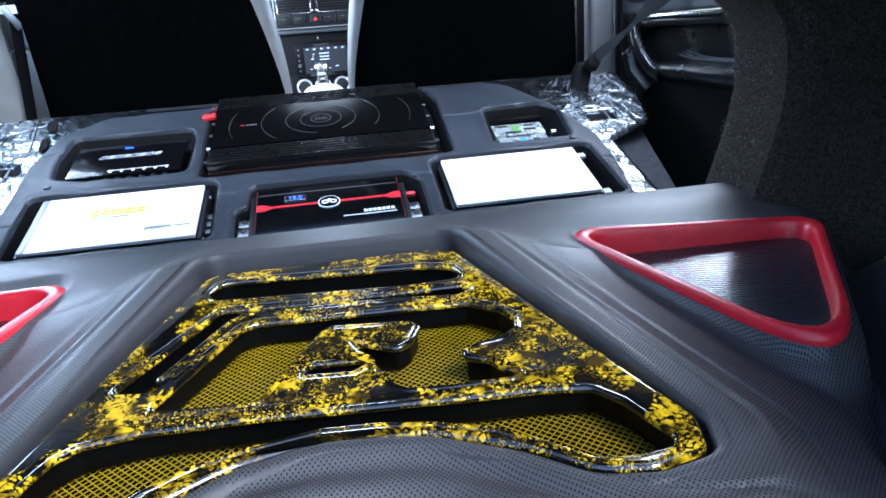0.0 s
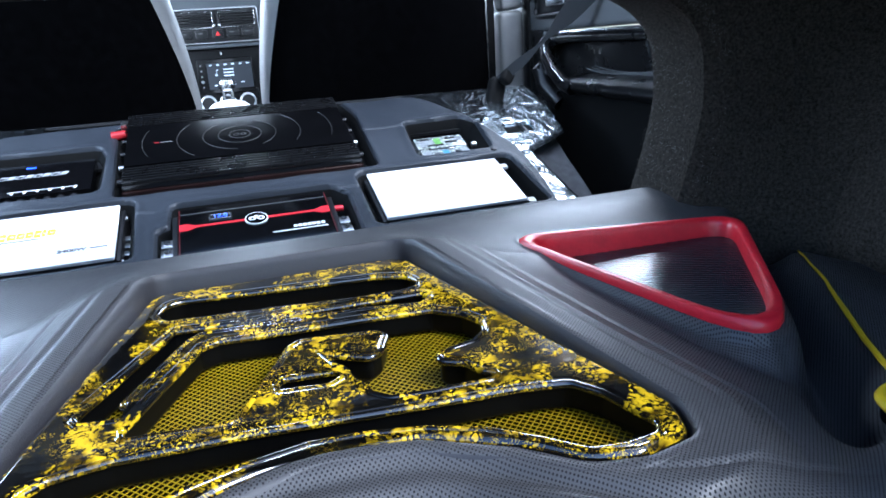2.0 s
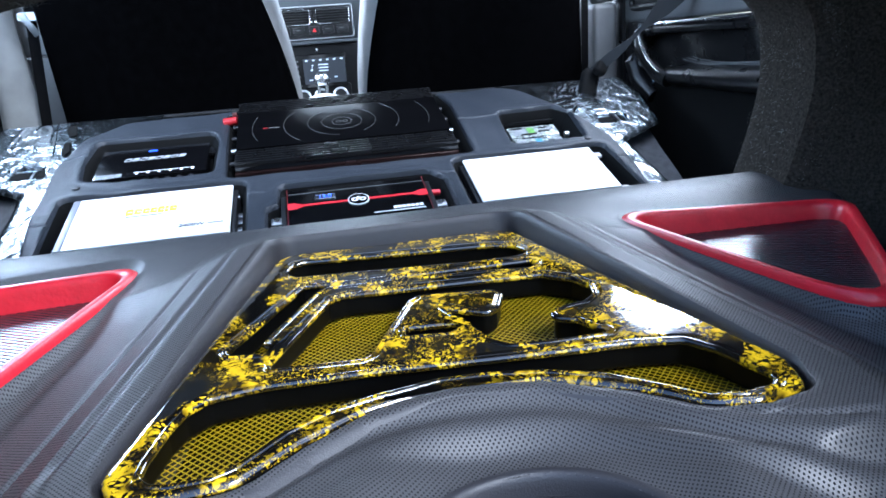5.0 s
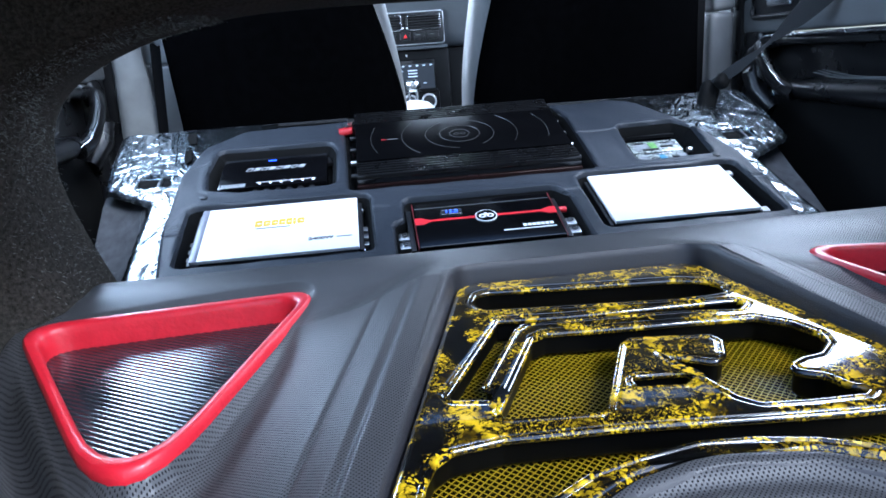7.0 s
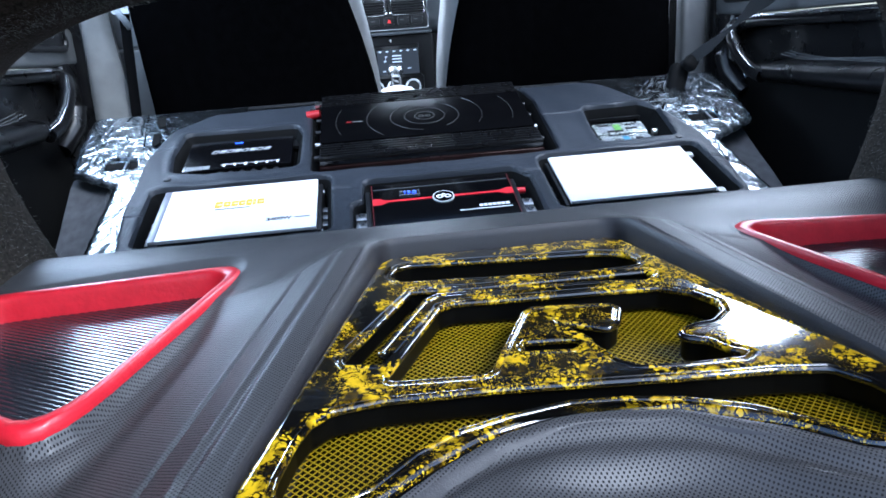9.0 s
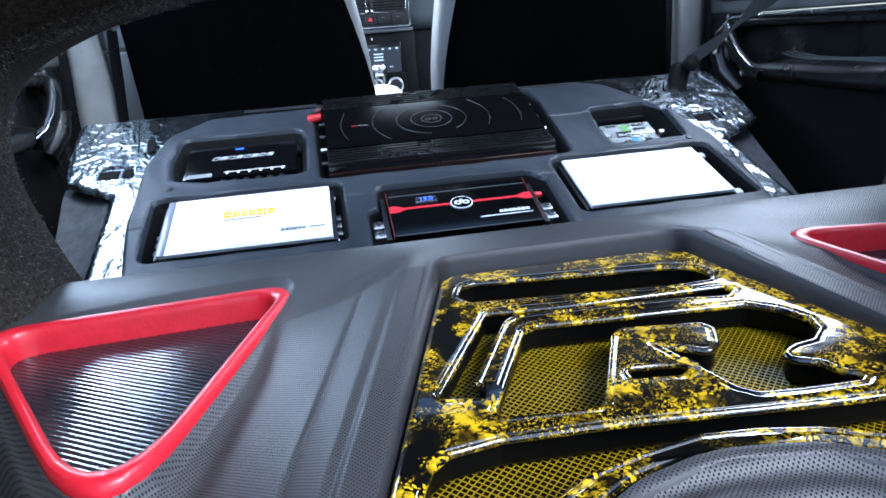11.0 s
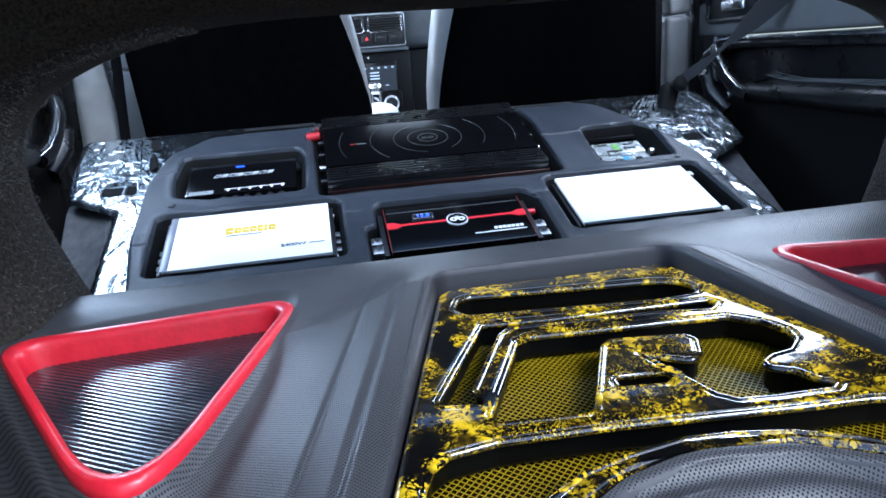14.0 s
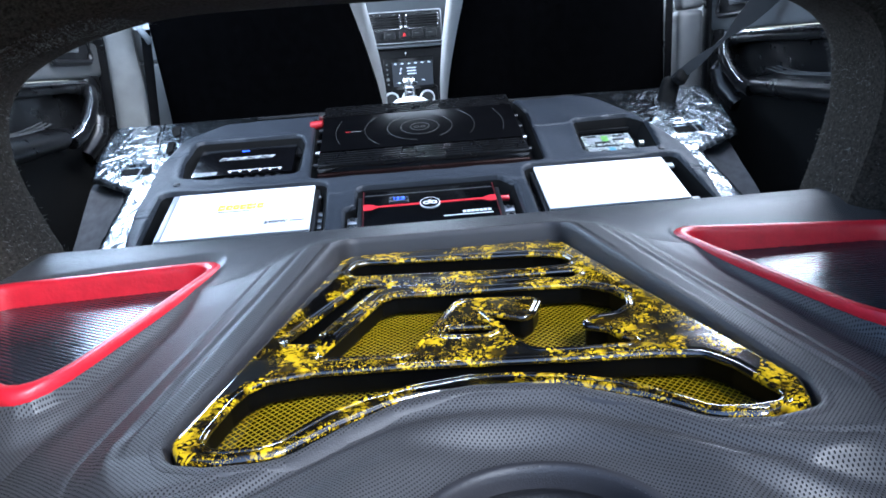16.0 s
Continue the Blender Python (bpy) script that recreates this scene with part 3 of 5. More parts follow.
def wire_mesh():
    """Two crossing sets of flat wires, cut to the recess."""
    bm = bmesh.new()
    steps = np.arange(-0.30, 0.3001, 0.0025)
    for sgn in (-1, 1):
        ang = radians(46) * sgn
        d, nrm = Vector((math.cos(ang), math.sin(ang), 0)), Vector((-math.sin(ang), math.cos(ang), 0))
        c0 = Vector((0, 0.46, -0.0225 - 0.0004 * sgn))
        for k in range(-90, 91):
            o = c0 + nrm * k * 0.0037
            inside = sdf(GRILLE_LOOP, o.x + d.x * steps, o.y + d.y * steps) < -0.004
            edges = np.flatnonzero(np.diff(np.concatenate([[0], inside.astype(int), [0]])))
            for i0, i1 in zip(edges[::2], edges[1::2]):
                if i1 - i0 < 2:
                    continue
                a, b = o + d * float(steps[i0]), o + d * float(steps[i1 - 1])
                hw, hz = nrm * 0.00028, Vector((0, 0, 0.00012))
                vs = [bm.verts.new(p + u * hw + w * hz) for p in (a, b) for u, w in ((-1, -1), (1, -1), (1, 1), (-1, 1))]
                for i in range(4):
                    bm.faces.new((vs[i], vs[(i + 1) % 4], vs[4 + (i + 1) % 4], vs[4 + i]))
    bmesh.ops.recalc_face_normals(bm, faces=bm.faces)
    return bm


tagged(part("wire_mesh", wire_mesh(), YELLOW, grille, "yellow diamond wire mesh", smooth=False), kind="stuff")


# ---- the two red-ringed ports ----
def port(sx):
    slope = math.degrees(math.atan(0.085))
    m = pose(0, 0, 0.772 - 0.085 * 0.42, slope, 0, 0)
    t = thing("speaker_port", "three-cornered red ring round a ribbed port in the boot panel", "speaker port", m, "red ports in the boot panel")
    PORT = PORTS[sx]
    cx, cy = sum(p[0] for p in PORT) / 3, sum(p[1] for p in PORT) / 3

    def loop(off, z):
        pts = rounded([(cx + (x - cx) * (1 - off / 0.070), cy + (y - cy) * (1 - off / 0.070)) for x, y in PORT], [0.022 - off * 0.3, 0.026 - off * 0.3, 0.046 - off * 0.6], 8)
        return [(sx * x, y, z) for x, y in pts]

    prof = [(-0.0002, -0.018), (-0.0008, -0.006), (-0.0002, -0.0012), (0.0012, 0.0012), (0.0032, 0.0016), (0.0060, 0.0010), (0.0074, -0.0008), (0.0080, -0.0040), (0.0086, -0.0080), (0.0098, -0.020), (0.0110, -0.036)]
    bm, rows = bmesh.new(), []
    for off, z in prof:
        rows.append([bm.verts.new(p) for p in loop(off, z)])
    for a, b in zip(rows, rows[1:]):
        for i in range(len(a)):
            bm.faces.new((a[i - 1], a[i], b[i], b[i - 1]))
    bmesh.ops.recalc_face_normals(bm, faces=bm.faces)
    part("ring", bm, RED, t, "glossy red ring")
    # the insert: fine cross ribs from edge to edge
    edge = [(px, py) for px, py, pz in loop(0.0085, 0)]
    lean = radians(-31)
    along, across = Vector((math.cos(lean), math.sin(lean))), Vector((-math.sin(lean), math.cos(lean)))
    turned = [(along.dot(q), across.dot(q)) for q in edge]
    v, high = min(q[1] for q in turned) + 0.0003, max(q[1] for q in turned) - 0.0003
    ins, prev, k = bmesh.new(), None, 0
    while v < high:
        cuts = []
        for (au, av), (bu, bv) in zip(turned, turned[1:] + turned[:1]):
            if (av > v) != (bv > v):
                cuts.append(au + (bu - au) * (v - av) / (bv - av))
        bend = (0.0, 0.00010, 0.00014, 0.00010, 0.0, -0.0005)[k % 6]
        row = []
        for u in (min(cuts), (min(cuts) + max(cuts)) / 2, max(cuts)):
            q = along * u + across * v
            row.append(ins.verts.new((q.x, q.y, -0.006 - 0.055 * (q.y - 0.38) + (0.0 if sx < 0 else 0.04) * (abs(q.x) - 0.35) + bend)))
        if prev:
            for i in (0, 1):
                ins.faces.new((prev[i], prev[i + 1], row[i + 1], row[i])).material_index = 1 if k % 6 == 0 else 0
        prev, v, k = row, v + 0.00075, k + 1
    bmesh.ops.recalc_face_normals(ins, faces=ins.faces)
    if ins.faces[:][0].normal.z < 0:
        bmesh.ops.reverse_faces(ins, faces=ins.faces[:])
    part("insert", ins, TWILL, t, "dark ribbed vinyl insert", smooth=False).data.materials.append(DEEP)
    return t


port(-1)
port(1)

# ---- loudspeaker at the tail ----
def collar():
    """The rolled vinyl edge of the loudspeaker's opening."""
    bm, rows = bmesh.new(), []
    for rad, dz in ((0.0705, -0.0010), (0.0690, 0.0008), (0.0670, 0.0011), (0.0655, 0.0008), (0.0643, 0.0), (0.0632, -0.0026), (0.0624, -0.0065), (0.0620, -0.024)):
        row = []
        for k in range(72):
            a = 2 * math.pi * k / 72
            px, py = SUB[0] + max(rad, 0.0645) * math.cos(a), SUB[1] + max(rad, 0.0645) * math.sin(a)
            z = float(boot_height(np.array([[px]]), np.array([[py]]))[0, 0])
            row.append(bm.verts.new((SUB[0] + rad * math.cos(a), SUB[1] + rad * math.sin(a), z + dz)))
        rows.append(row)
    for a, b in zip(rows, rows[1:]):
        for k in range(72):
            bm.faces.new((a[k], a[k - 1], b[k - 1], b[k]))
    bmesh.ops.recalc_face_normals(bm, faces=bm.faces)
    return bm


part("speaker_collar", collar(), LIPVINYL, boot, "rolled vinyl edge round the loudspeaker")
sub = thing("subwoofer", "black subwoofer with a white mark let into the boot panel", "loudspeaker", pose(SUB[0], SUB[1], 0.751))
part("basket_ring", rod(0.068, 0.006, (0, 0, -0.022), seg=64), BLACK, sub)


def revolve(profile, seg=48):
    bm, rows = bmesh.new(), []
    for r, z in profile:
        rows.append([bm.verts.new((r * math.cos(2 * math.pi * k / seg), r * math.sin(2 * math.pi * k / seg), z)) for k in range(seg)])
    for a, b in zip(rows, rows[1:]):
        for k in range(seg):
            bm.faces.new((a[k], a[(k + 1) % seg], b[(k + 1) % seg], b[k]))
    bmesh.ops.recalc_face_normals(bm, faces=bm.faces)
    return bm


part("surround", revolve([(0.0682, -0.012), (0.0655, -0.006), (0.0605, -0.003), (0.056, -0.003), (0.052, -0.006), (0.047, -0.012)]), BLACK, sub, "black rubber surround")
part("cone", revolve([(0.048, -0.010), (0.034, -0.019), (0.030, -0.020)]), CONE, sub)
part("dust_cap", revolve([(0.033, -0.021), (0.026, -0.015), (0.013, -0.010), (0.001, -0.008)]), CONE, sub)
mk = plate([rounded([(0.0035, 0.0405), (0.011, 0.034), (0.019, 0.024), (0.023, 0.010), (0.002, 0.010)], [0.0006, 0.008, 0.01, 0.001, 0.001], 5)], 0.002, 0.0004, 1)
part("mark", mk, WHITEPRINT, sub, "white painted mark").location.z = 0.003
mk = plate([rounded([(0.0245, 0.0245), (0.030, 0.018), (0.034, 0.008), (0.0265, 0.008)], 0.0008, 4)], 0.002, 0.0004, 1)
part("mark", mk, WHITEPRINT, sub).location.z = 0.003

# ---- yellow piping along the boot's sides ----
def on_deck(x, y, up=0.0):
    return (x, y, float(boot_height(np.array([[x]]), np.array([[y]]))[0, 0]) + up)


for sx in (-1, 1):
    run = [(0.502, 0.582), (0.462, 0.508), (0.426, 0.452), (0.399, 0.410), (0.380, 0.378), (0.362, 0.346)]
    pts = [on_deck(sx * np.interp(q, range(6), [a for a, _ in run]), np.interp(q, range(6), [b for _, b in run]), 0.003) for q in [i / 4 for i in range(21)]]
    tagged(part("piping", tube(pts, [0.0008 + 0.0014 * min(1, i / 8) for i in range(21)], 8), PIPING), "yellow edge piping along the boot side", "piping", "yellow piping")
    cx, cy = 0.398, 0.310
    pk = thing("side_pocket", "black rounded side pocket edged in yellow", "pocket", pose(*on_deck(sx * cx, cy, 0.004)), "side pockets")
    out = rounded([(-0.060, 0.035), (-0.072, 0.004), (-0.035, -0.030), (0.09, -0.045), (0.09, 0.075)], 0.018, 6)
    out = [(sx * x, y) for x, y in out]
    part("edge", tube([(x, y, 0.004) for x, y in out], 0.0040, 8, True), PIPING, pk, "yellow edge")
    part("pad", plate([out if sx > 0 else out[::-1]], 0.010, 0.0015), GLOSSBLACK, pk)

# ---- the padded amplifier panel on the folded rear seats ----
SLOPE = math.degrees(math.atan(0.335))
PA = pose(0, 1.1, 0.757, SLOPE, 0, 0)
K = 1.0546  # length along the slope for a metre ahead


def up(points):
    """Plan places to places along the slope."""
    return [(x, (y - 1.1) * K) for x, y in points]


PANEL = rounded(up([(-0.468, 0.93), (-0.494, 1.13), (-0.497, 1.30), (-0.470, 1.405), (-0.395, 1.468), (0.37, 1.472), (0.435, 1.36), (0.482, 1.21), (0.478, 1.10), (0.455, 0.93)]),
                [0.02, 0.05, 0.06, 0.08, 0.06, 0.08, 0.12, 0.08, 0.05, 0.02], 6)
WELLS = [  # outline, depth
    (rounded(up([(-0.448, 1.029), (-0.452, 1.181), (-0.174, 1.178), (-0.172, 1.029)]), 0.014), 0.045),
    (rounded(up([(0.172, 1.029), (0.172, 1.178), (0.440, 1.181), (0.448, 1.029)]), 0.014), 0.045),
    (rounded(up([(-0.135, 0.99), (-0.135, 1.085), (-0.118, 1.095), (-0.116, 1.150), (0.122, 1.150), (0.142, 1.125), (0.142, 0.99)]), 0.010), 0.050),
    (rounded(up([(-0.200, 1.200), (-0.205, 1.440), (-0.18, 1.462), (0.20, 1.462), (0.215, 1.40), (0.21, 1.200)]), 0.012), 0.030),
    (rounded(up([(-0.432, 1.240), (-0.440, 1.30), (-0.432, 1.375), (-0.235, 1.372), (-0.226, 1.340), (-0.228, 1.225), (-0.38, 1.225)]), 0.014), 0.040),
    (rounded(up([(0.292, 1.216), (0.302, 1.345), (0.410, 1.350), (0.432, 1.325), (0.422, 1.216)]), 0.012), 0.045),
]


def pad_height(X, Y):
    d = sdf(PANEL, X, Y)
    z = -0.035 * np.clip((d + 0.014) / 0.014, 0, 1) ** 2.2
    z += 0.0010 * np.sin(X * 23 + 1.0) * np.cos(Y * 19) - 0.0006 * np.cos(X * 60 + Y * 41)
    for loop, depth in WELLS:
        w = sdf(loop, X, Y)
        z += 0.0012 * np.exp(-((w - 0.010) / 0.006) ** 2)
        z -= depth * sstep(0.006, -0.007, w)
    for x0, x1, y0, tilt in ((0.215, 0.30, 1.335, 0.0), (0.43, 0.47, 1.345, -0.4), (-0.48, -0.44, 1.325, 0.4), (-0.17, -0.14, 1.14, 0.0), (0.14, 0.17, 1.14, 0.0), (-0.49, -0.45, 1.11, 0.0), (0.44, 0.48, 1.13, 0.0)):
        line = (y0 - 1.1) * K + tilt * (X - (x0 + x1) / 2)
        z -= 0.0025 * np.exp(-((Y - line) / 0.0022) ** 2) * (X > x0) * (X < x1)
    return z


pad = thing("amplifier_rack", "padded dark vinyl panel with wells for amplifiers on folded seats", "panel", PA)
xs, seam = np.arange(-0.502, 0.4925, 0.003), 0.041
part("near_pad", grid(xs, np.arange(-0.175, seam + 0.001, 0.003), pad_height), FINEDOT, pad, "finely dotted vinyl pad")
part("far_pad", grid(xs, np.arange(seam, 0.4, 0.003), pad_height), PADDED, pad, "smooth vinyl pad")
# a black strip over the walls of each well, below its edge
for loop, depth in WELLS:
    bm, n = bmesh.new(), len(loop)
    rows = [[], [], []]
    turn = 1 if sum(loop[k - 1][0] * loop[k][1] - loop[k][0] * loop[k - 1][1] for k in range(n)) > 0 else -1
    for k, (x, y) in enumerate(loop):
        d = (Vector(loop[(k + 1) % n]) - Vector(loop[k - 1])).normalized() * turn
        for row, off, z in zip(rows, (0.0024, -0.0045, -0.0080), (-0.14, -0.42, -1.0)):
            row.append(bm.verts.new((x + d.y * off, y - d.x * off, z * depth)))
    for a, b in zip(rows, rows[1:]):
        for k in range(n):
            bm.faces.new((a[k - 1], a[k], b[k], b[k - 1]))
    part("well_wall_strip", bm, DEEP, pad, "black strip over the well wall")
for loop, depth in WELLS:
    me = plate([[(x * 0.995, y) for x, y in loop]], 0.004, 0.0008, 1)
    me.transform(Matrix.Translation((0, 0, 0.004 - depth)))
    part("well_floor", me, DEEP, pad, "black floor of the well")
for x, y in ((-0.436, 1.212), (0.424, 1.203)):
    s = thing("trim_button", "small dark round trim button pressed into the padded panel", "button", PA @ pose(x, (y - 1.1) * K, -0.001), "trim buttons")
    part("cap", rod(0.006, 0.004, seg=16, bevel=0.0015), BLACK, s)


# ---- foil-covered seat backs below the panel ----
def foil_board(sx):
    edge = [(0.20, 0.93), (0.512, 0.93), (0.506, 1.06), (0.502, 1.215), (0.600, 1.276), (0.622, 1.400), (0.622, 1.498), (0.20, 1.506)]
    slot = [(0.488, 1.284), (0.494, 1.322), (0.546, 1.322), (0.541, 1.284)]
    if sx < 0:
        edge = [(0.20, 0.93), (0.520, 0.93), (0.522, 1.06), (0.530, 1.235), (0.612, 1.290), (0.630, 1.400), (0.640, 1.510), (0.20, 1.512)]
        slot = [(x + 0.022, y + 0.006) for x, y in slot]
    t = thing("folded_seat_back", "folded rear seat back wrapped in crinkled silver foil", "seat back", PA @ pose(0, 0, -0.013), "folded seat backs")
    loop, hole = rounded(up(edge), 0.012, 4), rounded(up(slot), 0.005, 3)

    def facets(X, Y, size, turn, seed):
        """Heights over a skewed net of creases, flat between them."""
        rnd = np.random.default_rng(seed)
        h, jit = rnd.random((64, 64)), rnd.random((64, 64))
        c, k = math.cos(turn), math.sin(turn)
        u, v = (X * c - Y * k) / size + 20, (X * k + Y * c) / (size * 0.7) + 20
        u = u + 0.45 * np.sin(v * 1.7 + seed) + 0.3 * np.sin(v * 3.1)
        v = v + 0.45 * np.sin(u * 1.3 + 2 * seed)
        i, j = np.floor(u).astype(int) % 63, np.floor(v).astype(int) % 63
        fu, fv = u - np.floor(u), v - np.floor(v)
        a, b, d, e = h[i, j], h[i + 1, j], h[i, j + 1], h[i + 1, j + 1]
        low = a + (b - a) * fu + (e - b) * fv
        high = a + (e - d) * fu + (d - a) * fv
        swap = a + (b - a) * fu + (d - a) * fv
        swop = e + (d - e) * (1 - fu) + (b - e) * (1 - fv)
        one = np.where(fu > fv, low, high)
        two = np.where(fu + fv < 1, swap, swop)
        return np.where(jit[i, j] > 0.5, one, two) - 0.5

    def crumple(X, Y):
        d, h = sdf(loop, X, Y), sdf(hole, X, Y)
        z = 0.0024 * facets(X, Y, 0.052, 0.5, 3 + sx) + 0.0009 * facets(X, Y, 0.019, 1.3, 6 + sx) + 0.0006 * facets(X, Y, 0.008, 2.2, 9 + sx)
        for size, turn, seed, deep in ((0.060, 0.9, 12, 0.0010), (0.036, 2.0, 15, 0.0007), (0.020, 0.2, 18, 0.0005)):
            z += deep * np.exp(-(facets(X, Y, size, turn, seed + sx) / 0.05) ** 2)
        z -= 0.007 * np.clip((d + 0.008) / 0.012, 0, 1) ** 2
        z = np.where(sdf(PANEL, X * sx, Y) < -0.012, -0.05, z)
        return z - 0.012 * np.clip((0.004 - h) / 0.004, 0, 1) ** 2

    me = grid(np.arange(0.34, 0.652, 0.0015), np.arange(-0.15, 0.445, 0.0015), crumple)
    if sx < 0:
        me.transform(Matrix.Diagonal((-1, 1, 1, 1)))
        me.flip_normals()
    bm = bmesh.new()
    bm.from_mesh(me)
    bpy.data.meshes.remove(me)
    C = np.array([f.calc_center_median()[:2] for f in bm.faces])
    cut = (sdf(loop, np.abs(C[:, 0]), C[:, 1]) > 0.004) | (sdf(PANEL, C[:, 0], C[:, 1]) < -0.02) | (sdf(hole, np.abs(C[:, 0]), C[:, 1]) < 0.0)
    bmesh.ops.delete(bm, geom=[f for f, k in zip(bm.faces, cut) if k], context="FACES")
    me = bm
    part("foil", me, FOIL, t, "crinkled silver foil")
    board = bmesh.new()
    f = board.faces.new([board.verts.new((sx * x * 0.975, max(y, (1.34 - 1.1) * K), -0.010)) for x, y in loop])
    r = bmesh.ops.extrude_face_region(board, geom=[f])
    bmesh.ops.translate(board, verts=[v for v in r["geom"] if isinstance(v, bmesh.types.BMVert)], vec=(0, 0, -0.006))
    bmesh.ops.recalc_face_normals(board, faces=board.faces)
    part("board", board, BLACK, t)
    part("slot_well", block(0.066, 0.052, 0.004, (sx * (0.517 if sx > 0 else 0.539), (1.305 - 1.1) * K, -0.0115), 0.001), DEEP, t, "dark slot in the foil")
    part("edge_strip", tube([(sx * x, y, -0.006) for x, y in up([(0.20, 1.505), (0.4, 1.502), (0.614, 1.498), (0.622, 1.48)] if sx > 0 else [(0.20, 1.512), (0.4, 1.512), (0.632, 1.510), (0.638, 1.498)])], 0.004, 8), BLACK, t)
    part("latch", block(0.005, 0.032, 0.006, (sx * 0.530, (1.305 - 1.1) * K, -0.008), 0.0015), DULLSTEEL, t)
    if sx < 0:
        # bare black patches beside the padded panel and a folded seam in the foil
        for tear in ([(-0.511, 1.483), (-0.510, 1.462), (-0.499, 1.436), (-0.488, 1.441), (-0.493, 1.466), (-0.496, 1.485)], [(-0.503, 1.411), (-0.500, 1.380), (-0.494, 1.355), (-0.485, 1.372), (-0.489, 1.396), (-0.490, 1.412)]):
            me = plate([rounded(up(tear), 0.003, 3)], 0.0010, 0.0002, 1)
            part("bare_patch", me, DEEP, t, "bare black patch in the foil").location.z = 0.0038
        part("foil_seam", tube([(x, y, 0.0016) for x, y in up([(-0.535, 1.505), (-0.527, 1.455), (-0.518, 1.40), (-0.513, 1.36)])], 0.0013, 6), FOIL, t)
    return t


foil_board(-1)
foil_board(1)


def bolster(sx):
    """The flat cloth side piece sloping down beside the folded seat, its edges rolled under."""
    inner, width, rise, drop = (0.539, 0.098, 0.012, 0.315) if sx < 0 else (0.506, 0.100, 0.004, 0.25)
    bm, rows = bmesh.new(), []
    for i in range(23):
        v = i / 22
        row = []
        for k in range(23):
            u = k / 22
            roll = max(0.0, abs(u - 0.5) - 0.40) / 0.10
            end = max(0.0, 0.10 - v) / 0.10
            y = 1.300 + 0.050 * u - 0.46 * v + 0.006 * math.sin(u * math.pi)
            z = 0.803 + rise - drop * v - 0.012 * math.sin(u * math.pi) * (1 - v) ** 2 - 0.030 * roll ** 2 - 0.022 * end ** 2
            x = inner + width * u - 0.030 * v + 0.010 * v * u
            row.append(bm.verts.new((sx * x, y + noise.noise(Vector((u * 4, v * 7, sx))) * 0.002, z + noise.noise(Vector((u * 3, v * 6, 4 + sx))) * 0.003)))
        rows.append(row)
    for a, b in zip(rows, rows[1:]):
        for k in range(22):
            bm.faces.new((a[k], a[k + 1], b[k + 1], b[k]))
    r = bmesh.ops.extrude_face_region(bm, geom=list(bm.faces))
    bmesh.ops.translate(bm, verts=[q for q in r["geom"] if isinstance(q, bmesh.types.BMVert)], vec=(0, 0.022, -0.05))
    bmesh.ops.recalc_face_normals(bm, faces=bm.faces)
    return bm


BOLSTERCLOTH = mat("charcoal_cloth", (0.062, 0.063, 0.067), 0.9, var=0.3, scale=50, bump=0.5, bscale=700, spec=0.12)
for sx in (-1, 1):
    t = thing("seat_bolster", "charcoal cloth seat bolster beside the folded seat", "seat bolster", None, "seat bolsters")
    part("cushion", bolster(sx), BOLSTERCLOTH, t)
    a0, w0, up0, fall = (0.539, 0.098, 0.012, 0.315) if sx < 0 else (0.506, 0.100, 0.004, 0.25)
    part("seam", tube([(sx * (a0 + w0 * 0.13 - 0.030 * q), 1.3065 - 0.46 * q, 0.8015 + up0 - fall * q - 0.005 * (1 - q) ** 2) for q in [0.1 + 0.9 * i / 12 for i in range(13)]], 0.0013, 6), BLACK, t, "dark seam")


